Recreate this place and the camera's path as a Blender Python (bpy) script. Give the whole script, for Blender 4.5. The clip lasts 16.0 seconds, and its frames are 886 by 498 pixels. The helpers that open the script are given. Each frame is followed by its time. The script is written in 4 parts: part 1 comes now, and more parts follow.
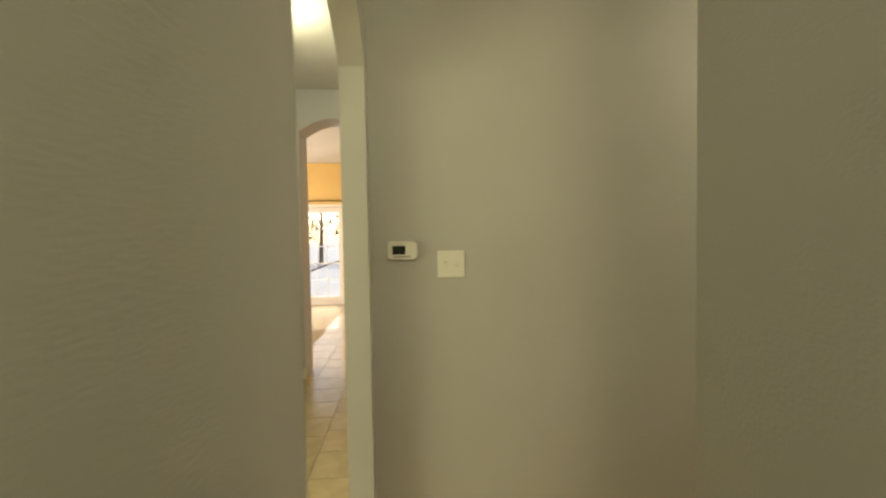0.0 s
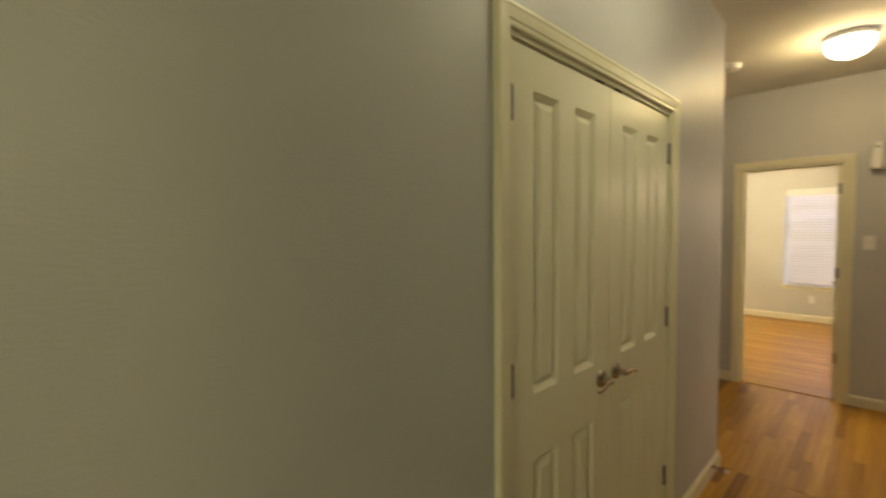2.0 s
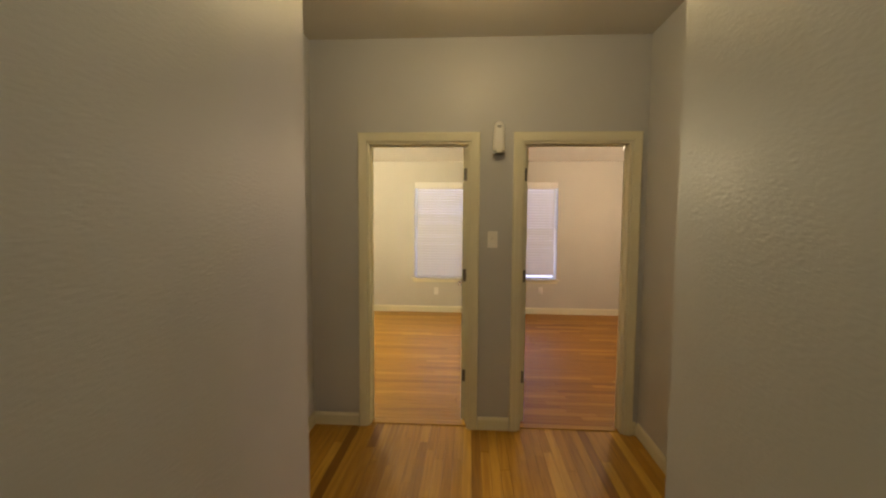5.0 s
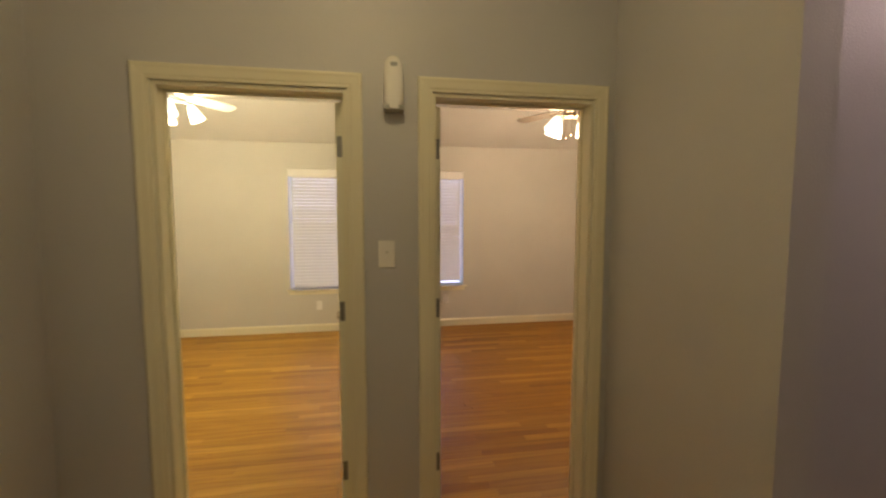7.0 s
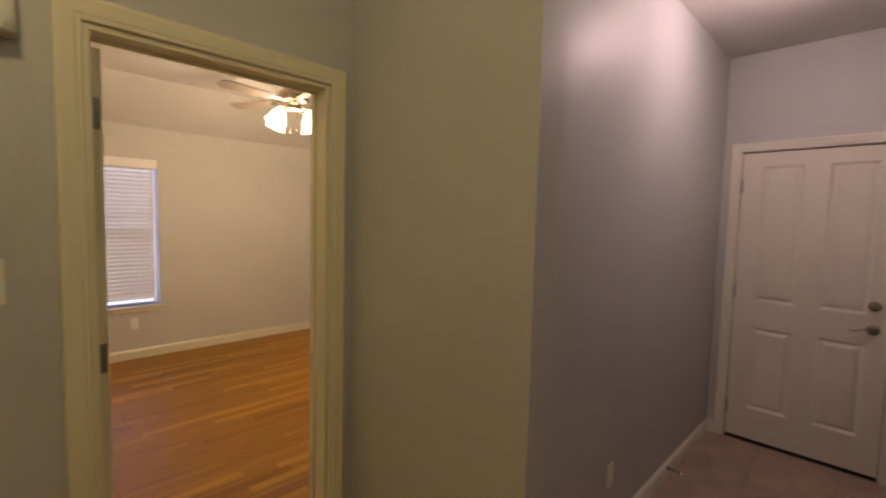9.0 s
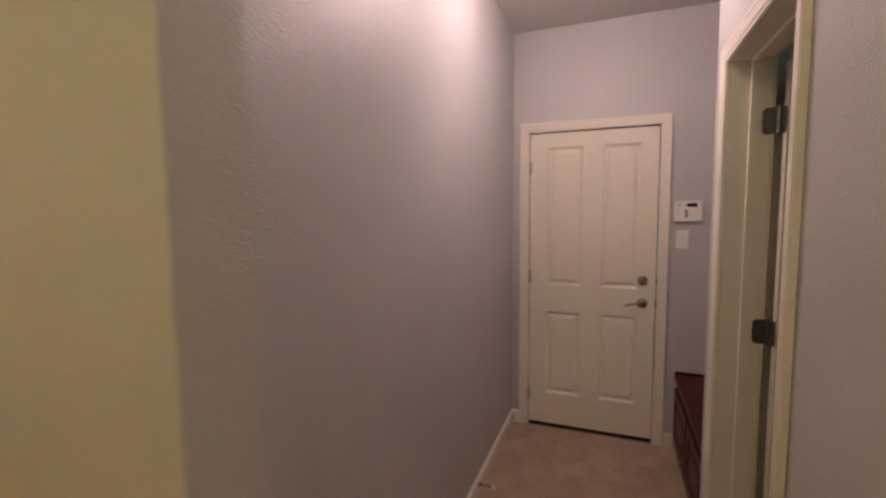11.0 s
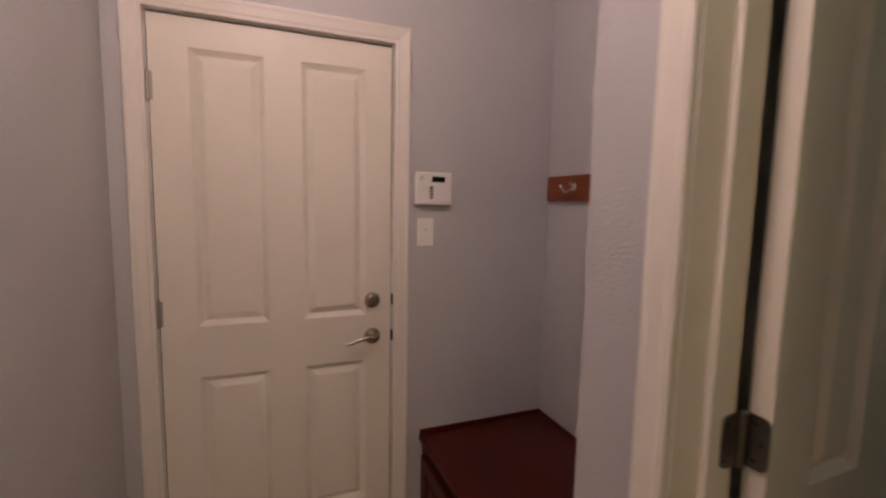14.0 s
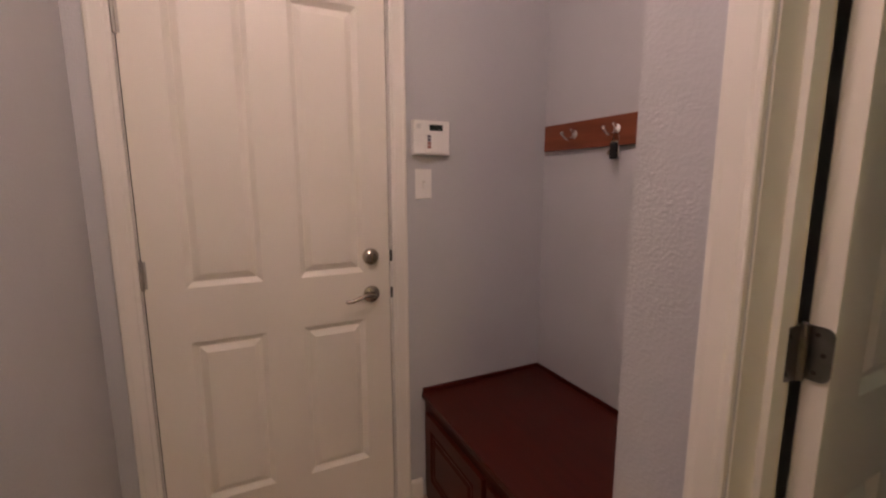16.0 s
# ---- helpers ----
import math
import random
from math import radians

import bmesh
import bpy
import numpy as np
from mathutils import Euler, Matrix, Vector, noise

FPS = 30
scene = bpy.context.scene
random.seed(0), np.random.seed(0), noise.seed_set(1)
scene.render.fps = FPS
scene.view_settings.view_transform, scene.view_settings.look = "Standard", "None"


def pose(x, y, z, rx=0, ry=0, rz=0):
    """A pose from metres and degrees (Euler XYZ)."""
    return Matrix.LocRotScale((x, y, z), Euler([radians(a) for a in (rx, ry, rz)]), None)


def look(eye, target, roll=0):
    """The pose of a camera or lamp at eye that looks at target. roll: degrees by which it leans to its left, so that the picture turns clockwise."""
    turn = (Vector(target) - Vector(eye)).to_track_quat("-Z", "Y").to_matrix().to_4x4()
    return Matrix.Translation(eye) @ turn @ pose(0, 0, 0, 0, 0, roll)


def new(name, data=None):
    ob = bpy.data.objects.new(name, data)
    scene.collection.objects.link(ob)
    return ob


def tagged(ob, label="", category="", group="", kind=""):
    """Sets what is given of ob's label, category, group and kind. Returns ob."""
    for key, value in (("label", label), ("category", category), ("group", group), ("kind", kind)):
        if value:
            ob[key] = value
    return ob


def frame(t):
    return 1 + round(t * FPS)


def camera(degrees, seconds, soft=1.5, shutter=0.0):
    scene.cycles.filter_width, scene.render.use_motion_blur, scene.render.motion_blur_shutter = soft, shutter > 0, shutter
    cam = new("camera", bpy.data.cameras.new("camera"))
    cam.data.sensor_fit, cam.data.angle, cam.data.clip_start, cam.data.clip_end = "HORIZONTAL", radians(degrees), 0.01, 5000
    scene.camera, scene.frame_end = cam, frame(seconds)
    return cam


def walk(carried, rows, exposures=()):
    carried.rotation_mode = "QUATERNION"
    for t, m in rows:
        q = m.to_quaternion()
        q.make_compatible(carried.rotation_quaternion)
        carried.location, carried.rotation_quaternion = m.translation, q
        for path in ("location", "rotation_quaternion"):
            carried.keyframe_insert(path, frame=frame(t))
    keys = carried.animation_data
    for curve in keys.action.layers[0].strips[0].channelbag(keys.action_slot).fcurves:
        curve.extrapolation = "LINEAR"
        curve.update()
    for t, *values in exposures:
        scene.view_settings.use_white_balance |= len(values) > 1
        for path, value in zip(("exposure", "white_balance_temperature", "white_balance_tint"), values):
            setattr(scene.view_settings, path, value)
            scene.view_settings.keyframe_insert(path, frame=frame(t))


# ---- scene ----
cam = camera(90.6, 16.0, soft=2.2, shutter=0.5)
PATH = [
    (0, (1.864, 0.523, 1.495), (-0.128, 0.68, 1.419), -1.0),
    (0.5, (1.542, 0.623, 1.515), (-0.432, 0.93, 1.425), -0.1),
    (1, (1.227, 0.73, 1.517), (-0.672, 1.351, 1.427), -0.9),
    (1.5, (0.937, 0.866, 1.509), (-0.761, 1.918, 1.4), -1.6),
    (2, (0.714, 1.075, 1.519), (-0.704, 2.482, 1.425), -0.5),
    (2.5, (0.574, 1.319, 1.512), (-0.441, 3.036, 1.365), -2.2),
    (3, (0.502, 1.608, 1.507), (-0.102, 3.509, 1.356), 0.0),
    (3.5, (0.452, 1.928, 1.499), (0.097, 3.891, 1.357), 0.1),
    (4, (0.437, 2.27, 1.501), (0.24, 4.256, 1.372), -0.7),
    (4.2, (0.446, 2.396, 1.498), (0.267, 4.382, 1.354), -0.6),
    (6.3, (0.48, 3.877, 1.554), (0.577, 5.871, 1.429), -0.1),
    (6.5, (0.482, 3.965, 1.55), (0.641, 5.954, 1.412), -0.7),
    (7, (0.542, 4.194, 1.547), (0.886, 6.157, 1.381), -0.0),
    (7.5, (0.582, 4.385, 1.555), (1.188, 6.286, 1.422), 2.3),
    (8, (0.611, 4.524, 1.558), (1.558, 6.278, 1.402), 2.0),
    (8.5, (0.636, 4.556, 1.559), (1.856, 6.133, 1.4), 2.1),
    (9, (0.662, 4.544, 1.553), (2.077, 5.95, 1.413), 1.4),
    (9.5, (0.712, 4.535, 1.554), (2.258, 5.797, 1.422), 0.2),
    (9.7, (0.747, 4.542, 1.547), (2.335, 5.751, 1.408), 0.2),
    (11.8, (1.785, 4.799, 1.532), (3.733, 5.233, 1.401), 0.3),
    (12, (1.894, 4.801, 1.533), (3.855, 5.178, 1.422), 0.8),
    (12.5, (2.092, 4.811, 1.537), (4.085, 4.952, 1.455), 0.7),
    (13, (2.335, 4.792, 1.534), (4.322, 4.598, 1.421), -0.6),
    (13.5, (2.509, 4.801, 1.495), (4.412, 4.203, 1.357), -1.5),
    (14, (2.694, 4.9, 1.468), (4.548, 4.178, 1.262), 1.1),
    (14.5, (2.829, 5.001, 1.432), (4.672, 4.266, 1.178), 0.8),
    (15, (2.873, 5.033, 1.403), (4.676, 4.209, 1.137), 1.1),
    (15.5, (2.851, 5.017, 1.389), (4.644, 4.177, 1.111), -0.0),
    (16, (2.794, 4.996, 1.37), (4.576, 4.145, 1.056), -0.1),
]
EXPOSURE = [(0.0, 0.85), (1.0, 0.46), (2.0, 0.26), (3.0, 0.12), (4.2, -0.02), (6.3, -0.07), (8.0, -0.12), (9.0, -0.1), (9.7, 0.1), (11.8, 0.54), (14.0, 0.5), (15.0, 0.56), (16.0, 0.7)]
walk(cam, [(t, look(eye, target, roll)) for t, eye, target, roll in PATH], EXPOSURE)

# ---------------------------------------------------------------- light
world = bpy.data.worlds.new("sky")
scene.world = world
world.use_nodes = True
wn = world.node_tree
sky = wn.nodes.new("ShaderNodeTexSky")
sky.sky_type, sky.sun_disc = "NISHITA", False
sky.sun_elevation, sky.sun_rotation = radians(38), radians(262)
wn.links.new(sky.outputs["Color"], wn.nodes["Background"].inputs["Color"])
wn.nodes["Background"].inputs["Strength"].default_value = 0.12

sun = new("sun", bpy.data.lights.new("sun", "SUN"))
sun.data.energy, sun.data.angle, sun.data.color = 2.5, radians(0.5), (1.0, 0.95, 0.86)
sun.matrix_world = look((-30, -4, 24), (0, 0, 0))


def lamp(name, place, watts, color, radius):
    ob = new(name, bpy.data.lights.new(name, "POINT"))
    ob.data.energy, ob.data.color, ob.data.shadow_soft_size = watts, color, radius
    ob.location = place
    return ob


VEST = (0.52, 5.00)          # flush dome in the vestibule
EXIT = (3.14, 4.88)          # flush dome in the side corridor
HALL = (0.49, 2.70)          # assumed flush dome in the hall, never in view
FAN_L = (-1.0, 8.1)
FAN_R = (2.44, 8.13)
H = 2.75                     # hall ceiling
LH = 2.98                    # tiled hall ceiling
lamp("vestibule_bulb", (VEST[0] - 0.02, VEST[1], 2.58), 10.5, (1.0, 0.715, 0.28), 0.07)
# bulb of the assumed hall dome, added to light the closet side
lamp("hall_bulb", (*HALL, 2.60), 5.0, (1.0, 0.88, 0.41), 0.14)
lamp("corridor_bulb", (*EXIT, 2.58), 13.5, (1.0, 0.665, 0.68), 0.07)
lamp("bedroom_left_bulb", (*FAN_L, 2.20), 88, (1.0, 0.82, 0.49), 0.16)
lamp("bedroom_right_bulb", (*FAN_R, 2.20), 60, (1.0, 0.71, 0.44), 0.16)
# unseen fill behind the start, added to brighten the closet wall
lamp("entry_fill", (3.1, 0.68, 2.6), 22, (1.0, 0.90, 0.48), 0.30)
# greenish fill added for the open laundry door, no fitting known
lamp("laundry_fill", (2.3, 3.1, 2.5), 1.1, (0.74, 1.0, 0.74), 0.10)
# fill added under the tiled hall's ceiling, without a fitting
lamp("tile_hall_fill", (-1.1, -0.3, 2.80), 13, (1.0, 0.93, 0.58), 0.25)


def area_lamp(name, eye, target, width, height, watts, color):
    """Area lamp, for sky light in a window's opening or for added fill."""
    ob = new(name, bpy.data.lights.new(name, "AREA"))
    ob.data.shape, ob.data.size, ob.data.size_y = "RECTANGLE", width, height
    ob.data.energy, ob.data.color = watts, color
    ob.matrix_world = look(eye, target)


# fill for the hall through the arch; its foyer window is made up
area_lamp("foyer_fill_light", (1.70, -3.55, 1.30), (1.70, 0, 1.30), 1.4, 2.1, 55, (1.0, 0.93, 0.48))
area_lamp("bedroom_window_light_a", (0.02, 10.17, 1.315), (0.02, 0, 1.315), 0.86, 1.48, 10, (0.60, 0.60, 1.0))
area_lamp("bedroom_window_light_b", (1.38, 10.17, 1.315), (1.38, 0, 1.315), 0.90, 1.48, 10, (0.60, 0.60, 1.0))
# fill added to brighten the sunroom, from an assumed south window
area_lamp("sunroom_fill_light", (-5.3, -3.73, 1.5), (-5.3, 0, 1.5), 2.2, 1.6, 90, (1.0, 0.92, 0.80))


# ---------------------------------------------------------------- materials
def nodes(name):
    m = bpy.data.materials.new(name)
    m.use_nodes = True
    return m, m.node_tree.nodes, m.node_tree.links, m.node_tree.nodes["Principled BSDF"]


def coords(n, l, scale):
    tc, mp = n.new("ShaderNodeTexCoord"), n.new("ShaderNodeMapping")
    l.new(tc.outputs["Object"], mp.inputs["Vector"])
    mp.inputs["Scale"].default_value = scale if isinstance(scale, tuple) else (scale,) * 3
    return mp.outputs["Vector"]


def noise_tex(n, l, scale, detail=3.0, size=1.0, rough=0.5):
    t = n.new("ShaderNodeTexNoise")
    l.new(coords(n, l, scale), t.inputs["Vector"])
    t.inputs["Scale"].default_value, t.inputs["Detail"].default_value, t.inputs["Roughness"].default_value = size, detail, rough
    return t.outputs["Fac"]


def ramp(n, l, fac, stops):
    r = n.new("ShaderNodeValToRGB")
    while len(r.color_ramp.elements) < len(stops):
        r.color_ramp.elements.new(0.5)
    for e, (p, c) in zip(r.color_ramp.elements, stops):
        e.position, e.color = p, (*c, 1)
    l.new(fac, r.inputs["Fac"])
    return r.outputs["Color"]


def bump(n, l, b, height, strength, distance):
    k = n.new("ShaderNodeBump")
    k.inputs["Strength"].default_value, k.inputs["Distance"].default_value = strength, distance
    l.new(height, k.inputs["Height"])
    if b.inputs["Normal"].links:
        l.new(b.inputs["Normal"].links[0].from_socket, k.inputs["Normal"])
    l.new(k.outputs["Normal"], b.inputs["Normal"])


def paint(name, color, rough=0.45, vary=0.06, grain=0.25, grain_size=90.0, depth=0.002, spec=0.4):
    m, n, l, b = nodes(name)
    lo = tuple(c * (1 - vary) for c in color)
    hi = tuple(min(1, c * (1 + vary)) for c in color)
    l.new(ramp(n, l, noise_tex(n, l, 1.7, 4), [(0.3, lo), (0.7, hi)]), b.inputs["Base Color"])
    r = n.new("ShaderNodeMapRange")
    r.inputs["To Min"].default_value, r.inputs["To Max"].default_value = rough - 0.06, rough + 0.08
    l.new(noise_tex(n, l, 6.0, 3), r.inputs["Value"])
    l.new(r.outputs["Result"], b.inputs["Roughness"])
    b.inputs["Specular IOR Level"].default_value = spec
    if grain:
        bump(n, l, b, noise_tex(n, l, grain_size, 2), grain, depth)
    return m


def metal(name, color, rough=0.3):
    m, n, l, b = nodes(name)
    b.inputs["Metallic"].default_value = 1.0
    l.new(ramp(n, l, noise_tex(n, l, 60.0, 3), [(0.3, tuple(c * 0.85 for c in color)), (0.7, color)]), b.inputs["Base Color"])
    b.inputs["Roughness"].default_value = rough
    bump(n, l, b, noise_tex(n, l, (400.0, 400.0, 30.0), 2), 0.06, 0.001)
    return m


def plain(name, color, rough=0.5, vary=0.05):
    return paint(name, color, rough, vary, 0.05, 200.0, 0.0006)


def glow(name, color, strength):
    m, n, l, b = nodes(name)
    b.inputs["Base Color"].default_value = (0.9, 0.88, 0.82, 1)
    b.inputs["Roughness"].default_value = 0.25
    b.inputs["Emission Color"].default_value = (*color, 1)
    b.inputs["Emission Strength"].default_value = strength
    return m


def wood_floor(name, dark, mid, light, rough=0.33):
    m, n, l, b = nodes(name)
    info = n.new("ShaderNodeObjectInfo")
    tc = n.new("ShaderNodeTexCoord")
    off = n.new("ShaderNodeVectorMath")
    off.operation = "MULTIPLY_ADD"
    cmb = n.new("ShaderNodeCombineXYZ")
    for k in range(3):
        l.new(info.outputs["Random"], cmb.inputs[k])
    off.inputs[1].default_value = (37.0, 53.0, 11.0)
    l.new(cmb.outputs["Vector"], off.inputs[0])
    l.new(tc.outputs["Object"], off.inputs[2])

    def tex(scale, detail, dist=0.0):
        mp, t = n.new("ShaderNodeMapping"), n.new("ShaderNodeTexNoise")
        mp.inputs["Scale"].default_value = scale
        l.new(off.outputs["Vector"], mp.inputs["Vector"])
        l.new(mp.outputs["Vector"], t.inputs["Vector"])
        t.inputs["Scale"].default_value, t.inputs["Detail"].default_value, t.inputs["Distortion"].default_value = 1.0, detail, dist
        return t.outputs["Fac"]

    board = ramp(n, l, info.outputs["Random"], [(0.0, dark), (0.22, mid), (0.72, mid), (1.0, light)])
    grain = tex((2.2, 45.0, 20.0), 5, 0.6)
    fine = tex((9.0, 260.0, 60.0), 3)
    g = ramp(n, l, grain, [(0.32, (0.62, 0.55, 0.50)), (0.62, (1.0, 1.0, 1.0))])
    mix = n.new("ShaderNodeMix")
    mix.data_type, mix.blend_type = "RGBA", "MULTIPLY"
    mix.inputs[0].default_value = 0.75
    l.new(board, mix.inputs[6])
    l.new(g, mix.inputs[7])
    l.new(mix.outputs[2], b.inputs["Base Color"])
    rr = n.new("ShaderNodeMapRange")
    rr.inputs["To Min"].default_value, rr.inputs["To Max"].default_value = rough, rough + 0.14
    l.new(grain, rr.inputs["Value"])
    l.new(rr.outputs["Result"], b.inputs["Roughness"])
    b.inputs["Specular IOR Level"].default_value = 0.22
    bump(n, l, b, fine, 0.12, 0.001)
    return m


def tile_mat(name, lo, hi, rough):
    m, n, l, b = nodes(name)
    info, mix = n.new("ShaderNodeObjectInfo"), n.new("ShaderNodeMix")
    mix.data_type, mix.blend_type = "RGBA", "MULTIPLY"
    mix.inputs[0].default_value = 1.0
    l.new(ramp(n, l, noise_tex(n, l, 5.5, 6, 1.0, 0.65), [(0.3, lo), (0.68, hi)]), mix.inputs[6])
    l.new(ramp(n, l, info.outputs["Random"], [(0.0, (0.86, 0.86, 0.86)), (1.0, (1, 1, 1))]), mix.inputs[7])
    l.new(mix.outputs[2], b.inputs["Base Color"])
    b.inputs["Roughness"].default_value = rough
    bump(n, l, b, noise_tex(n, l, 25.0, 4), 0.15, 0.002)
    return m


def wall_paint(name, color, rough=0.43):
    m = paint(name, color, rough, 0.035, 0.0, spec=0.5)
    n, l = m.node_tree.nodes, m.node_tree.links
    b = n["Principled BSDF"]
    # rolled orange-peel plaster: blobs and a finer roller stipple
    blobs = ramp(n, l, noise_tex(n, l, 150.0, 2, 1.0, 0.45), [(0.40, (0, 0, 0)), (0.66, (1, 1, 1))])
    bump(n, l, b, blobs, 0.25, 0.0014)
    bump(n, l, b, noise_tex(n, l, 330.0, 2), 0.10, 0.0005)
    return m


def glass_mat(name):
    m, n, l, b = nodes(name)
    b.inputs["Transmission Weight"].default_value = 1.0
    b.inputs["Roughness"].default_value = 0.0
    b.inputs["IOR"].default_value = 1.45
    b.inputs["Base Color"].default_value = (0.97, 0.98, 0.98, 1)
    return m


WALL = wall_paint("grey_wall_paint", (0.525, 0.52, 0.525))
ROOM_WALL = wall_paint("pale_grey_room_paint", (0.60, 0.58, 0.53), 0.6)
YELLOW = wall_paint("yellow_wall_paint", (0.74, 0.50, 0.17), 0.6)
CEIL = paint("ceiling_paint", (0.70, 0.68, 0.64), 0.8, 0.04, 0.6, 70.0, 0.003, 0.2)
TRIM = paint("cream_gloss_trim", (0.77, 0.725, 0.55), 0.30, 0.012, 0.03, 60.0, 0.001, 0.5)
DOOR = paint("cream_gloss_door", (0.78, 0.75, 0.59), 0.30, 0.015, 0.06, 60.0, 0.0015, 0.5)
EXIT_DOOR = paint("white_gloss_door", (0.80, 0.75, 0.66), 0.38, 0.03, 0.08, 60.0, 0.0015, 0.5)
EXIT_TRIM = paint("white_gloss_trim", (0.80, 0.76, 0.69), 0.35, 0.03, 0.05, 60.0, 0.001, 0.5)
WHITE = plain("white_plastic", (0.82, 0.80, 0.76), 0.38)
# grey that stands for the shade in a toggle's slot
SLOT_SHADE = plain("slot_shade_grey", (0.62, 0.59, 0.55), 0.5)
GREY_PL = plain("grey_plastic", (0.35, 0.35, 0.34), 0.45)
DARK = plain("dark_display", (0.012, 0.016, 0.014), 0.2)
RED = plain("red_key", (0.30, 0.10, 0.08), 0.45)
BLUE = plain("blue_key", (0.12, 0.11, 0.14), 0.45)
BLACK = plain("black_rubber", (0.012, 0.012, 0.012), 0.7)
NICKEL = metal("satin_nickel", (0.50, 0.44, 0.37), 0.22)
CHROME = metal("bright_nickel", (0.86, 0.82, 0.78), 0.18)
STEEL = metal("hinge_steel", (0.25, 0.235, 0.22), 0.40)
SATIN = metal("bright_hinge_steel", (0.48, 0.45, 0.42), 0.35)
BRONZE = metal("dark_bronze", (0.10, 0.085, 0.075), 0.4)
BLACKENED = metal("blackened_strike", (0.05, 0.045, 0.04), 0.5)
BRASS = metal("fan_brass", (0.62, 0.50, 0.38), 0.25)
SLAT = plain("white_blind", (0.84, 0.81, 0.74), 0.5)
sn, sk = SLAT.node_tree.nodes, SLAT.node_tree.links
trans, both = sn.new("ShaderNodeBsdfTranslucent"), sn.new("ShaderNodeMixShader")
trans.inputs["Color"].default_value = (0.80, 0.78, 0.86, 1)
both.inputs["Fac"].default_value = 0.20
sk.new(sn["Principled BSDF"].outputs["BSDF"], both.inputs[1])
sk.new(trans.outputs["BSDF"], both.inputs[2])
sk.new(both.outputs["Shader"], sn["Material Output"].inputs["Surface"])
GLASS = glass_mat("window_glass")
DOME = glow("lit_frosted_glass", (1.0, 0.93, 0.74), 7.0)
SHADE = glow("lit_fan_shade", (1.0, 0.88, 0.68), 4.5)
OAK = wood_floor("oak_floor", (0.25, 0.112, 0.012), (0.45, 0.235, 0.026), (0.66, 0.39, 0.060))
OAK_R = wood_floor("red_oak_floor", (0.215, 0.085, 0.008), (0.31, 0.137, 0.013), (0.45, 0.225, 0.029))
OAK_L = wood_floor("golden_oak_floor", (0.33, 0.158, 0.019), (0.43, 0.225, 0.027), (0.56, 0.32, 0.050))
TILE = tile_mat("tan_travertine_tile", (0.36, 0.25, 0.19), (0.52, 0.39, 0.30), 0.45)
TILE_H = tile_mat("beige_hall_tile", (0.50, 0.40, 0.22), (0.64, 0.52, 0.31), 0.25)
GROUT = plain("grout", (0.40, 0.295, 0.228), 0.9)
GROUT_H = plain("hall_grout", (0.33, 0.26, 0.16), 0.9)
SUBFLOOR = plain("subfloor", (0.10, 0.05, 0.02), 0.9)
CONCRETE = paint("patio_concrete", (0.55, 0.53, 0.50), 0.9, 0.1, 0.4, 40.0, 0.003)


def cherry():
    m, n, l, b = nodes("dark_cherry_stain")
    l.new(ramp(n, l, noise_tex(n, l, (3.0, 40.0, 40.0), 5), [(0.25, (0.050, 0.006, 0.003)), (0.75, (0.066, 0.008, 0.004))]), b.inputs["Base Color"])
    b.inputs["Roughness"].default_value = 0.38
    b.inputs["Specular IOR Level"].default_value = 0.22
    bump(n, l, b, noise_tex(n, l, (12.0, 220.0, 220.0), 2), 0.08, 0.001)
    return m


CHERRY = cherry()
HOOKWOOD = cherry()
HOOKWOOD.name = "cherry_hook_board"
HOOKWOOD.node_tree.nodes["Color Ramp"].color_ramp.elements[0].color = (0.15, 0.040, 0.018, 1)
HOOKWOOD.node_tree.nodes["Color Ramp"].color_ramp.elements[1].color = (0.26, 0.075, 0.034, 1)


# ---------------------------------------------------------------- mesh helpers
def bx(bm, x0, x1, y0, y1, z0, z1):
    v = [bm.verts.new((x, y, z)) for x in (x0, x1) for y in (y0, y1) for z in (z0, z1)]
    for f in ((0, 1, 3, 2), (4, 6, 7, 5), (0, 4, 5, 1), (2, 3, 7, 6), (0, 2, 6, 4), (1, 5, 7, 3)):
        bm.faces.new([v[i] for i in f])
    return bm


def rounded(x0, x1, y0, y1, z0, z1, r=0.003, seg=2):
    bm = bx(bmesh.new(), x0, x1, y0, y1, z0, z1)
    bmesh.ops.bevel(bm, geom=bm.edges[:], offset=r, segments=seg, profile=0.5, affect="EDGES")
    return bm


def lathe(profile, n=24, m=None, bm=None):
    """Turn (radius, height) pairs about the local z axis."""
    bm = bm or bmesh.new()
    rings = []
    for r, z in profile:
        ring = []
        for k in range(n if r > 1e-6 else 1):
            a = 2 * math.pi * k / n
            p = Vector((r * math.cos(a), r * math.sin(a), z))
            ring.append(bm.verts.new(m @ p if m else p))
        rings.append(ring)
    for a, b in zip(rings, rings[1:]):
        for k in range(n):
            q = [a[k % len(a)], a[(k + 1) % len(a)], b[(k + 1) % len(b)], b[k % len(b)]]
            u = []
            for w in q:
                if w not in u:
                    u.append(w)
            if len(u) > 2:
                bm.faces.new(u)
    return bm


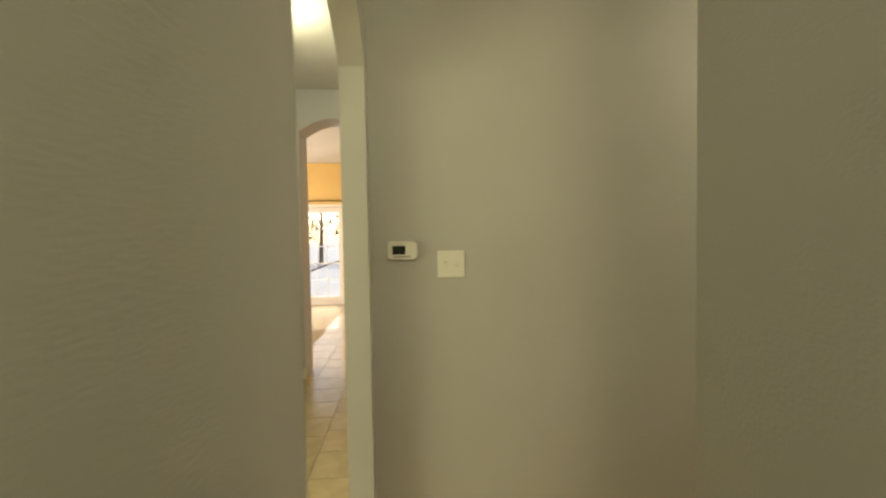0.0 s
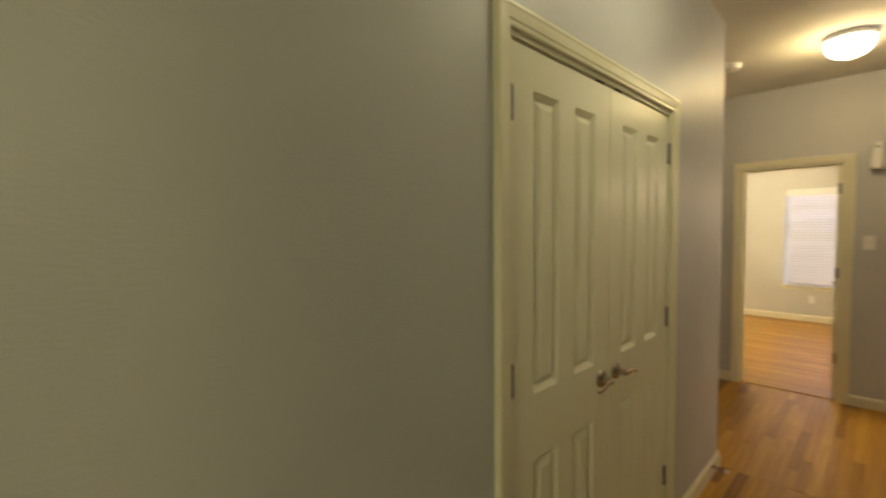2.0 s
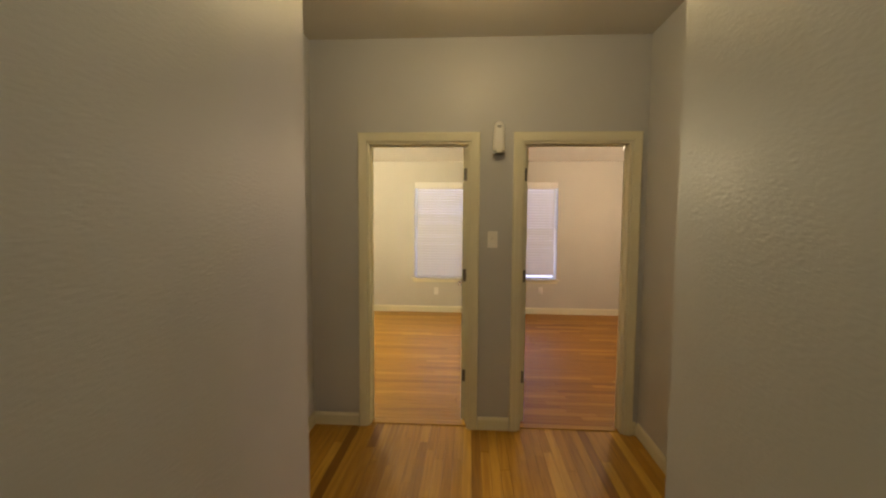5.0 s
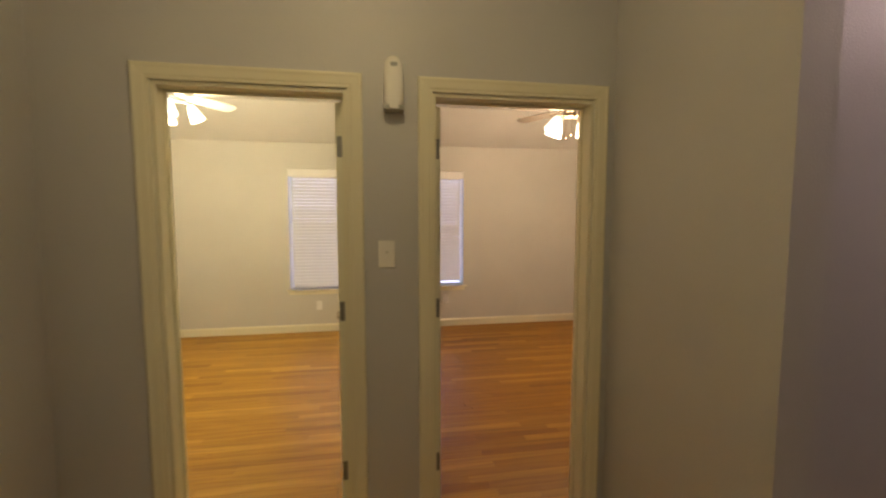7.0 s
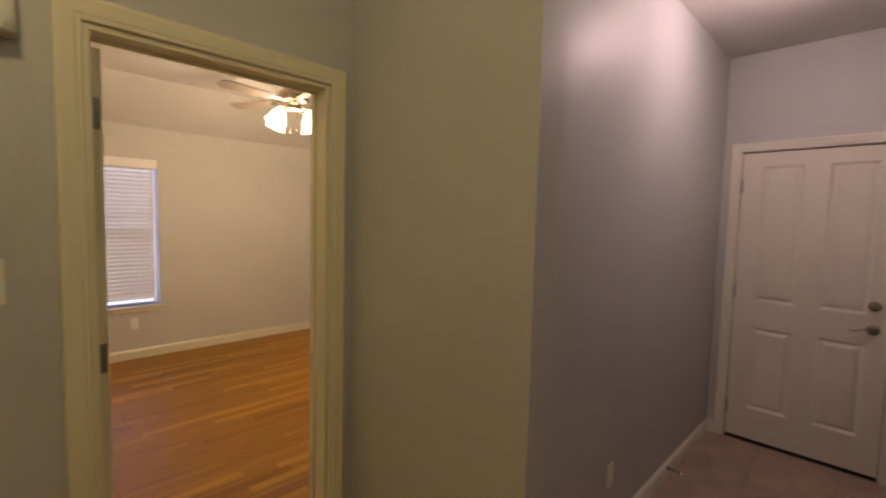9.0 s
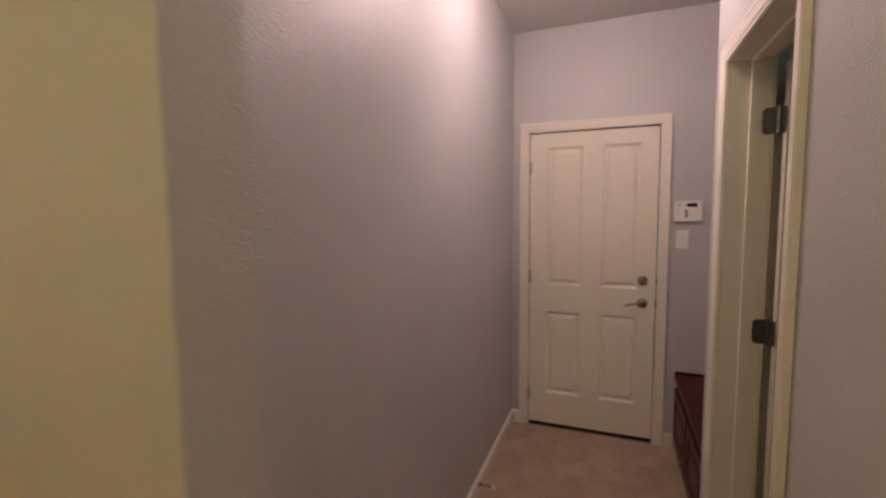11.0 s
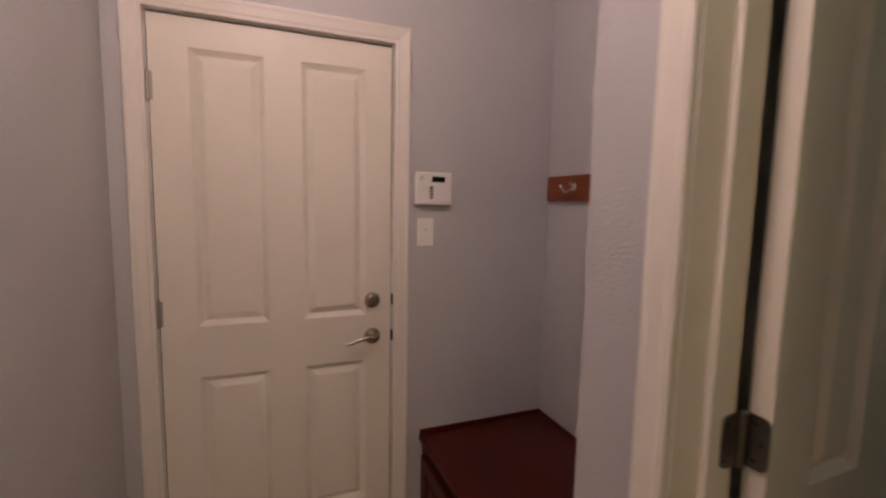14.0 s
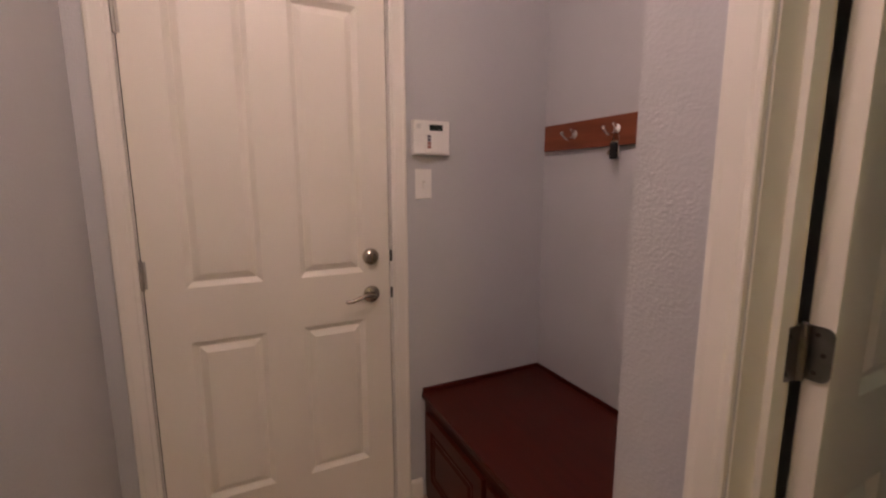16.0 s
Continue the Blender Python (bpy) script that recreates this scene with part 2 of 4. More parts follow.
def tube(points, radius, n=10, bm=None):
    bm = bm or bmesh.new()
    pts = [Vector(p) for p in points]
    rings = []
    for i, p in enumerate(pts):
        d = (pts[min(i + 1, len(pts) - 1)] - pts[max(i - 1, 0)]).normalized()
        side = d.cross(Vector((0, 0, 1)) if abs(d.z) < 0.9 else Vector((1, 0, 0))).normalized()
        up = side.cross(d)
        r = radius[i] if isinstance(radius, (list, tuple)) else radius
        rings.append([bm.verts.new(p + r * (math.cos(2 * math.pi * k / n) * side + math.sin(2 * math.pi * k / n) * up)) for k in range(n)])
    for a, b in zip(rings, rings[1:]):
        for k in range(n):
            bm.faces.new((a[k], a[(k + 1) % n], b[(k + 1) % n], b[k]))
    bm.faces.new(rings[0][::-1])
    bm.faces.new(rings[-1])
    return bm


def part(name, bm, material, parent=None, label="", smooth=False, m=None):
    me = bpy.data.meshes.new(name)
    bmesh.ops.recalc_face_normals(bm, faces=bm.faces[:])
    bm.to_mesh(me)
    bm.free()
    me.materials.append(material)
    if smooth:
        for p in me.polygons:
            p.use_smooth = True
        me.set_sharp_from_angle(angle=radians(38))
    ob = new(name, me)
    if parent:
        ob.parent = parent
    if m is not None:
        ob.matrix_basis = m
    if label:
        tagged(ob, label)
    return ob


def thing(name, m, label, category, group="", kind=""):
    ob = new(name)
    ob.empty_display_size = 0.1
    ob.matrix_basis = m
    return tagged(ob, label, category, group, kind)


def structure(name, bm, material, label, category):
    return tagged(part(name, bm, material), label, category, kind="structure")


# ---------------------------------------------------------------- walls, floors, ceilings
T = 0.12


def wall_y(name, x0, x1, y0, y1, z1, holes=(), material=None, label="grey painted plaster wall with orange-peel texture"):
    """A wall that runs along y, with openings (y0, y1, bottom, top) right through it."""
    bm, at = bmesh.new(), y0
    for a, b, lo, hi in sorted(holes):
        bx(bm, x0, x1, at, a, 0, z1)
        bx(bm, x0, x1, a, b, hi, z1)
        if lo > 0:
            bx(bm, x0, x1, a, b, 0, lo)
        at = b
    bx(bm, x0, x1, at, y1, 0, z1)
    return structure(name, bm, material or WALL, label, "wall")


def wall_x(name, x0, x1, y0, y1, z1, holes=(), material=None, label="grey painted plaster wall with orange-peel texture"):
    bm, at = bmesh.new(), x0
    for a, b, lo, hi in sorted(holes):
        bx(bm, at, a, y0, y1, 0, z1)
        bx(bm, a, b, y0, y1, hi, z1)
        if lo > 0:
            bx(bm, a, b, y0, y1, 0, lo)
        at = b
    bx(bm, at, x1, y0, y1, 0, z1)
    return structure(name, bm, material or WALL, label, "wall")


BACK = 6.07                  # vestibule wall with the two bedroom doors
WIN = 10.01                  # bedroom window wall
EX = 4.395                   # wall with the exit door
CN = 5.385                   # north face of the side corridor
GY = 4.352                   # south face of the side corridor
A_END, B_END = 4.22, 4.08
WB = 0.97                    # east face of the hall
CLO = (2.03, 3.285)          # closet opening
DL, DR = (-0.26, 0.472), (0.825, 1.564)
DG = (2.50, 3.150)
TG = 0.127                   # thicker wall round the laundry door
PASS = (0.267, 1.099)        # side faces of the passage that the walk starts in
DX = (4.452, 5.272)
DH = 2.05
DHX = 2.07                   # exit door

wall_y("wall_closet_side", -T, 0, 0.364, A_END, LH, [(*CLO, 0, DH)])
wall_x("wall_vestibule_south", -0.785, -T, A_END - T, A_END, H)
wall_y("wall_vestibule_west", -0.785, -0.665, A_END, BACK, H)
wall_x("wall_bedrooms", -2.9, 4.32, BACK, BACK + T, H + 0.1, [(*DL, 0, DH), (*DR, 0, DH)])
wall_y("wall_vestibule_east", 1.665, 1.79, 5.195, BACK, H)
wall_x("wall_corridor_north", 1.79, EX, CN, CN + T, H)
wall_y("wall_exit", EX, EX + T, 3.61, CN + T, H, [(*DX, 0, DHX)])
wall_x("wall_corridor_south", 1.665, 3.358, GY - TG, GY, H, [(*DG, 0, DH)])
wall_y("wall_corridor_step", 1.545, 1.665, B_END, GY, H)
wall_x("wall_hall_corner", WB + T, 1.665, B_END - T, B_END, H)
wall_y("wall_nook_west", 3.22, 3.358, 3.73, GY - TG, H)
wall_x("wall_nook_back", 3.22, EX, 3.61, 3.73, H)
wall_y("wall_hall_east", WB, WB + T, PASS[1] + T, B_END, LH)
wall_y("wall_tile_hall_east", WB, WB + T, -0.37, PASS[0] - T, LH)
wall_x("wall_passage_south", 0.805, 3.60, PASS[0] - T, PASS[0], LH)
wall_x("wall_passage_north", 1.028, 3.60, PASS[1], PASS[1] + T, LH)

# laundry room behind the open door, start room behind the camera, closet: plain closing walls
wall_y("wall_laundry_west", 1.78, 1.90, 2.40, GY - TG, H)
wall_x("wall_laundry_south", 1.90, 3.95, 2.28, 2.40, H)
wall_y("wall_laundry_east", 3.95, 4.07, 2.28, 3.61, H)
wall_y("wall_passage_end", 3.60, 3.72, PASS[0] - T, PASS[1] + T, LH)
# north and east sides of the unseen foyer added for the hall's fill
wall_x("wall_added_foyer_north", 1.09, 2.82, -0.37, -0.25, LH)
wall_y("wall_added_foyer_east", 2.70, 2.82, -3.5, -0.37, LH)
wall_y("wall_closet_back", -0.90, -0.78, 0.345, A_END - T, H)

# tiled hall, its far arch and the sunlit room
wall_x("wall_tile_hall_south", -2.75, -0.55, -0.91, -0.79, LH)
# unseen foyer added south of the arch to let the fill in
wall_y("wall_added_foyer_west", -0.67, -0.55, -3.5, -0.91, LH)
wall_x("wall_added_foyer_south", -0.67, 2.82, -3.62, -3.5, LH, [(1.0, 2.4, 0.25, 2.35)])
ceiling_b = structure("ceiling_added_foyer_east", bx(bmesh.new(), WB, 2.82, -3.62, -0.25, LH + 0.006, LH + 0.08), CEIL, "flat painted ceiling with fine texture", "ceiling")
ceiling_foyer = structure("ceiling_foyer", bx(bmesh.new(), -0.67, WB, -3.62, -0.91, LH, LH + 0.08), CEIL, "flat painted ceiling with fine texture", "ceiling")
structure("floor_foyer", bx(bmesh.new(), -0.67, 2.82, -3.62, -0.79, 0.0, 0.004), TILE_H, "beige ceramic tile floor", "floor")


def arch_wall(name, plane, a0, a1, z1, t0, t1, h0, h1, spring, rise, material, label):
    """A wall from a0 to a1 along x or y, t0 to t1 thick, with an arched opening h0 to h1."""
    bm = bmesh.new()
    n = 20

    def box(a, b, lo, hi):
        return bx(bm, a, b, t0, t1, lo, hi) if plane == "x" else bx(bm, t0, t1, a, b, lo, hi)
    if h0 > a0:
        box(a0, h0, 0, z1)
    if a1 > h1:
        box(h1, a1, 0, z1)
    ring = []
    for k in range(n + 1):
        u = -1 + 2 * k / n
        z = spring + rise * math.sqrt(max(0.0, 1 - 0.999 * u * u)) if rise > 0.25 else spring + rise * (1 - u * u)
        c = (h0 + h1) / 2 + u * (h1 - h0) / 2
        ring.append([bm.verts.new((c, t, q) if plane == "x" else (t, c, q)) for t in (t0, t1) for q in (z, z1)])
    for p, q in zip(ring, ring[1:]):
        bm.faces.new((p[0], q[0], q[1], p[1]))
        bm.faces.new((p[2], p[3], q[3], q[2]))
        bm.faces.new((p[0], p[2], q[2], q[0]))
        bm.faces.new((p[1], q[1], q[3], p[3]))
    return structure(name, bm, material, label, "wall")


arch_wall("wall_hall_arch", "x", -2.75, 0.805, LH, 0.264, 0.364, 0.10, 0.805, 2.15, 0.15, WALL, "grey plaster wall with an arched hall opening")
arch_wall("wall_far_arch", "y", -0.91, 0.345, LH, -3.10, -2.75, -0.57, 0.12, 2.55, 0.13, WALL, "grey plaster wall with a small arch to the sunlit room")
FX = -7.5
wall_y("wall_sunroom_west", FX - T, FX, -3.6, 2.4, LH, [(-1.75, -0.85, 0, 2.06)], YELLOW, "warm yellow painted wall round a glazed door")
# the south opening is unseen, cut for the sunroom's added fill
wall_x("wall_sunroom_south", FX, -3.10, -3.72, -3.6, LH, [(-6.4, -4.2, 0.7, 2.3)], material=YELLOW, label="warm yellow painted wall")
wall_x("wall_sunroom_north", FX, -3.10, 2.4, 2.52, LH, material=YELLOW, label="warm yellow painted wall")
wall_y("wall_sunroom_east_a", -3.22, -3.10, -3.6, -0.91, LH, material=YELLOW, label="warm yellow painted wall")
wall_y("wall_sunroom_east_b", -3.22, -3.10, 0.345, 2.4, LH, material=YELLOW, label="warm yellow painted wall")

# bedrooms
WLX, WRX = (-0.42, 0.46), (0.92, 1.84)
WZ = (0.56, 2.095)
wall_x("wall_windows", -2.9, 4.32, WIN, WIN + 0.15, H + 0.1, [(*WLX, *WZ), (*WRX, *WZ)], ROOM_WALL, "pale painted bedroom wall with window recesses")
wall_y("wall_between_bedrooms", 0.59, 0.71, BACK + T, WIN, H + 0.1, material=ROOM_WALL, label="pale painted partition between the bedrooms")
wall_y("wall_bedroom_west", -3.02, -2.9, BACK, WIN + 0.15, H + 0.1, material=ROOM_WALL, label="pale painted bedroom wall")
wall_y("wall_bedroom_east", 4.2, 4.32, BACK + T, WIN, H + 0.1, material=ROOM_WALL, label="pale painted bedroom wall")


def ceiling(name, x0, x1, y0, y1, z, label="flat painted ceiling with fine texture"):
    structure(name, bx(bmesh.new(), x0, x1, y0, y1, z, z + 0.08), CEIL, label, "ceiling")


ceiling("ceiling_hall", -T, WB, 0.345, A_END, H - 0.002)
ceiling("ceiling_vestibule", -0.785, 1.79, A_END, BACK, H)
ceiling("ceiling_corridor", 1.665, EX + T, 3.61, CN + T, H - 0.004)
ceiling("ceiling_corner", WB, 1.665, B_END - T, A_END, H + 0.004)
ceiling("ceiling_closet", -0.9, -T, 0.345, A_END - T, H)
ceiling("ceiling_laundry", 1.78, 4.07, 2.28, 3.61, H)
ceiling("ceiling_laundry_b", 1.78, 1.665 + 1.6, 3.61, GY - TG, H + 0.1)
ceiling("ceiling_passage", WB, 3.72, PASS[0] - T, PASS[1] + T, LH)
ceiling("ceiling_tile_hall", -2.75, WB, -0.91, 0.36, LH - 0.004)
ceiling("ceiling_sunroom", FX - T, -3.10, -3.72, 2.52, LH + 0.006)


def bedroom_ceiling(name, x0, x1):
    """Flat ceiling that slopes down to the window wall."""
    bm = bmesh.new()
    rows = []
    for y, z in ((BACK + T, 2.78), (9.40, 2.78), (WIN, 2.42)):
        rows.append([bm.verts.new((x, y, zz)) for x in (x0, x1) for zz in (z, z + 0.1)])
    for p, q in zip(rows, rows[1:]):
        bm.faces.new((p[0], q[0], q[2], p[2]))
        bm.faces.new((p[1], p[3], q[3], q[1]))
        bm.faces.new((p[0], p[1], q[1], q[0]))
        bm.faces.new((p[2], q[2], q[3], p[3]))
    bm.faces.new(rows[0])
    structure(name, bm, CEIL, "bedroom ceiling that slopes down to the window wall", "ceiling")


bedroom_ceiling("ceiling_bedroom_left", -2.9, 0.59)
bedroom_ceiling("ceiling_bedroom_right", 0.71, 4.2)

# floors under the boards and tiles
structure("floor_hall", bx(bmesh.new(), -0.9, 3.72, 0.30, BACK + 0.06, -0.10, -0.012), SUBFLOOR, "honey-coloured oak strip floor", "floor")
structure("floor_bedrooms", bx(bmesh.new(), -3.02, 4.32, BACK + 0.06, WIN + 0.15, -0.10, -0.012), SUBFLOOR, "reddish oak strip floor", "floor")
structure("floor_corridor", bx(bmesh.new(), 3.72, EX + T, 2.28, BACK + 0.06, -0.10, -0.014), GROUT, "tan stone tile floor", "floor")
structure("floor_tile_hall", bx(bmesh.new(), FX - T, 1.0, -3.72, 0.30, -0.10, -0.006), GROUT_H, "beige ceramic tile floor", "floor")
structure("floor_entry", bx(bmesh.new(), 1.0, 3.72, -1.4, 0.30, -0.10, -0.013), SUBFLOOR, "plain dark floor", "floor")
structure("ground", bx(bmesh.new(), -80, FX - T, -80, 80, -0.25, -0.10), CONCRETE, "pale concrete patio and ground", "ground")
structure("ground_north", bx(bmesh.new(), FX - T, 80, WIN + 0.15, 80, -0.25, -0.102), CONCRETE, "pale ground behind the house", "ground")


# baseboards
def baseboard(p, q, normal, h=0.092, material=None):
    """One run of moulded skirting from p to q, standing off the wall along the normal."""
    p, q, nn = Vector((*p, 0)), Vector((*q, 0)), Vector((*normal, 0))
    prof = [(0, 0), (0.014, 0), (0.014, h - 0.022), (0.011, h - 0.012), (0.006, h - 0.004), (0.004, h), (0, h)]
    bm = bmesh.new()
    ends = [[bm.verts.new(e + nn * (d + 0.001) + Vector((0, 0, z))) for d, z in prof] for e in (p, q)]
    k = len(prof)
    for i in range(k):
        bm.faces.new((ends[0][i], ends[0][(i + 1) % k], ends[1][(i + 1) % k], ends[1][i]))
    bm.faces.new(ends[0][::-1])
    bm.faces.new(ends[1])
    structure("baseboard", bm, material or TRIM, "cream painted moulded baseboard", "baseboard")


CW = 0.062                   # casing width
baseboard((0, 0.366), (0, CLO[0] - CW - 0.004), (1, 0))
baseboard((0, CLO[1] + CW + 0.004), (0, A_END + 0.014), (1, 0))
baseboard((-0.665, A_END), (0.0, A_END), (0, 1))
baseboard((-0.665, A_END + 0.015), (-0.665, BACK), (1, 0))
baseboard((-0.65, BACK), (DL[0] - CW - 0.004, BACK), (0, -1))
baseboard((DL[1] + CW + 0.004, BACK), (DR[0] - CW - 0.004, BACK), (0, -1))
baseboard((DR[1] + CW + 0.004, BACK), (1.65, BACK), (0, -1))
baseboard((1.665, 5.18), (1.665, BACK - 0.015), (-1, 0))
baseboard((1.667, 5.195), (1.79, 5.195), (0, -1))
baseboard((1.79, 5.181), (1.79, CN - 0.015), (1, 0))
baseboard((1.806, CN), (EX - 0.015, CN), (0, -1), material=EXIT_TRIM)
baseboard((EX, DX[1] + CW + 0.004), (EX, CN), (-1, 0), material=EXIT_TRIM)
baseboard((EX, 4.335), (EX, DX[0] - CW - 0.004), (-1, 0), material=EXIT_TRIM)
baseboard((WB, PASS[1] + T), (WB, B_END + 0.014), (-1, 0))
baseboard((WB, B_END), (1.65, B_END), (0, 1))
baseboard((-2.73, -0.79), (-0.55, -0.79), (0, 1), 0.11)
baseboard((-2.75, -0.775), (-2.75, -0.56), (1, 0), 0.11)
baseboard((-2.9, WIN), (0.575, WIN), (0, -1), 0.10)
baseboard((0.725, WIN), (4.185, WIN), (0, -1), 0.10)
baseboard((4.2, BACK + T), (4.2, WIN), (-1, 0), 0.10)
baseboard((-2.9, BACK + T), (-2.9, WIN), (1, 0), 0.10)
baseboard((0.59, BACK + T), (0.59, WIN), (-1, 0), 0.10)
baseboard((0.71, BACK + T), (0.71, WIN), (1, 0), 0.10)


# ---------------------------------------------------------------- doors
def casing_mesh(w, h, cw=CW):
    """Moulded frame round an opening w wide and h high; local x along the wall, z up, -y out of the wall."""
    k = cw / 0.062
    prof = [(u * k, v) for u, v in ((0.0, 0.0), (0.0, 0.010), (0.003, 0.0125), (0.012, 0.0125), (0.017, 0.0155), (0.043, 0.018), (0.049, 0.0200), (0.057, 0.0195), (0.061, 0.015), (0.062, 0.0))]
    bm = bmesh.new()
    rings = []
    for px, pz, dx, dz in ((0.0, 0.0, -1, 0), (0.0, h, -1, 1), (w, h, 1, 1), (w, 0.0, 1, 0)):
        rings.append([bm.verts.new((px + dx * u, -v - 0.001, pz + dz * u)) for u, v in prof])
    for a, b in zip(rings, rings[1:]):
        for i in range(len(prof)):
            j = (i + 1) % len(prof)
            bm.faces.new((a[i], a[j], b[j], b[i]))
    bm.faces.new(rings[0])
    bm.faces.new(rings[-1][::-1])
    return bm


def jamb_mesh(w, h, depth, stop_at, thin=0.016, t=0.016):
    """Lining of the opening with a door stop, y from 0 to depth."""
    bm = bmesh.new()
    bx(bm, 0.001, thin, 0.001, depth - 0.001, 0, h - thin)
    bx(bm, w - t, w - 0.001, 0.001, depth - 0.001, 0, h - thin)
    bx(bm, 0.001, w - 0.001, 0.001, depth - 0.001, h - thin, h - 0.001)
    if stop_at is not None:
        s0, s1 = stop_at
        bx(bm, thin, thin + 0.011, s0, s1, 0, h - thin - 0.011)
        bx(bm, w - t - 0.011, w - t, s0, s1, 0, h - thin - 0.011)
        bx(bm, thin, w - t, s0, s1, h - thin - 0.011, h - thin)
    return bm


def slab_mesh(w, h, t, cols, rows):
    """Moulded panel door; local x 0..w, z 0..h, y 0 (front) to t (back)."""
    xs = sorted({0, w, *(v for c in cols for v in c)})
    zs = sorted({0, h, *(v for r in rows for v in r)})
    bm = bmesh.new()
    panels = []
    grids = []
    for y in (0, t):
        g = [[bm.verts.new((x, y, z)) for z in zs] for x in xs]
        grids.append(g)
        for i in range(len(xs) - 1):
            for j in range(len(zs) - 1):
                f = bm.faces.new((g[i][j], g[i + 1][j], g[i + 1][j + 1], g[i][j + 1]) if y == 0 else (g[i][j], g[i][j + 1], g[i + 1][j + 1], g[i + 1][j]))
                if any(abs(xs[i] - c[0]) < 1e-6 for c in cols) and any(abs(zs[j] - r[0]) < 1e-6 for r in rows):
                    panels.append(f)
    a, b = grids
    for i in range(len(xs) - 1):
        for j in (0, len(zs) - 1):
            bm.faces.new((a[i][j], a[i + 1][j], b[i + 1][j], b[i][j]))
    for j in range(len(zs) - 1):
        for i in (0, len(xs) - 1):
            bm.faces.new((a[i][j], a[i][j + 1], b[i][j + 1], b[i][j]))
    bmesh.ops.recalc_face_normals(bm, faces=bm.faces[:])
    for f in panels:
        bmesh.ops.inset_region(bm, faces=[f], thickness=0.018, depth=-0.014, use_even_offset=True)
        bmesh.ops.inset_region(bm, faces=[f], thickness=0.003, depth=0.0, use_even_offset=True)
        bmesh.ops.inset_region(bm, faces=[f], thickness=0.022, depth=0.012, use_even_offset=True)
    return bm


def hinge_parts(parent, place, out, axis, leaf_l=0.033, material=None):
    """A butt hinge: knuckle at place, leaf plates on both sides along axis; out is the side the knuckle shows on."""
    p, o, a = Vector(place), Vector((*out, 0)), Vector((*axis, 0))
    bm = tube([p + Vector((0, 0, -0.048)), p + Vector((0, 0, -0.045)), p + Vector((0, 0, 0.045)), p + Vector((0, 0, 0.048))], [0.004, 0.0065, 0.0065, 0.004], 10)
    for s in (-1, 1):
        q = p - o * 0.004
        c = [q + a * (s * 0.004), q + a * (s * leaf_l)]
        lo = [min(c[0][k], c[1][k]) - abs(o[k]) * 0.001 for k in range(2)]
        hi = [max(c[0][k], c[1][k]) + abs(o[k]) * 0.001 for k in range(2)]
        bx(bm, lo[0], hi[0], lo[1], hi[1], p.z - 0.044, p.z + 0.044)
    return part("hinge", bm, material or STEEL, parent, "steel butt hinge", True)


def hinge_leaf(bm, base, along, normal, length=0.034, half=0.0445, r=0.014, thick=0.0024):
    """A hinge plate with two rounded corners; base is the middle of its knuckle edge."""
    rim = [(0.0, -half), (0.0, half)]
    rim += [(length - r + r * math.sin(a), half - r + r * math.cos(a)) for a in (0.0, 0.4, 0.8, 1.2, 1.5708)]
    rim += [(length - r + r * math.cos(a), -half + r - r * math.sin(a)) for a in (0.0, 0.4, 0.8, 1.2, 1.5708)]
    up = Vector((0, 0, 1))
    low = [bm.verts.new(base + along * u + up * v) for u, v in rim]
    top = [bm.verts.new(base + along * u + up * v + normal * thick) for u, v in rim]
    sides = [bm.faces.new(top), bm.faces.new(low[::-1])]
    for i in range(len(rim)):
        j = (i + 1) % len(rim)
        sides.append(bm.faces.new((low[i], low[j], top[j], top[i])))
    bmesh.ops.recalc_face_normals(bm, faces=sides)


def lever_parts(parent, m, side):
    """Rose and curved lever on the face y=0 (towards -y); side +1 points along +x."""
    rot = m @ pose(0, 0, 0, 90)
    rose = part("door_lever", lathe([(0.0, 0.0), (0.031, 0.0), (0.033, 0.004), (0.030, 0.010), (0.016, 0.014), (0.012, 0.016), (0.011, 0.045), (0.0, 0.047)], 24), NICKEL, parent, "satin nickel lever handle", True, rot)
    pts = [(0, -0.040, 0), (side * 0.012, -0.048, 0.002), (side * 0.035, -0.050, 0.006), (side * 0.060, -0.050, 0.000), (side * 0.085, -0.049, -0.010), (side * 0.102, -0.046, -0.012), (side * 0.110, -0.043, -0.008)]
    bar = part("lever", tube(pts, [0.010, 0.010, 0.008, 0.007, 0.0065, 0.006, 0.004], 10), NICKEL, rose, "curved lever", True, rot.inverted() @ m)
    return rose, bar


def std_panels(w, stile, mull):
    c = (w - 2 * stile - mull) / 2
    return [(stile, stile + c), (stile + c + mull, w - stile)]


ROWS = [(0.225, 0.815), (1.0, 1.935)]

# exit door: seen from the corridor, wall plane x = EX, local x runs towards -y
EXD = pose(EX, DX[1], 0, 0, 0, -90)
ex = thing("door_1", EXD, "closed white four-panel exit door with deadbolt and lever", "door", kind="structure")
part("casing", casing_mesh(DX[1] - DX[0], DHX), EXIT_TRIM, ex, "white moulded door casing")
part("jamb", jamb_mesh(DX[1] - DX[0], DHX, T, (0.058, 0.09), 0.003, 0.003), EXIT_TRIM, ex)
ew = DX[1] - DX[0] - 0.013
ec = (ew - 0.115 - 0.102 - 0.125) / 2
slab = part("slab", slab_mesh(ew, 2.039, 0.044, [(0.115, 0.115 + ec), (0.240 + ec, 0.240 + 2 * ec)], [(0.222, 0.812), (0.998, 1.944)]), EXIT_DOOR, ex, "white moulded four-panel slab", m=pose(0.006, 0.012, 0.022))
part("door_sweep", rounded(0.008, ew + 0.005, 0.012, 0.050, 0.002, 0.020, 0.003), BLACK, ex, "black rubber door sweep")
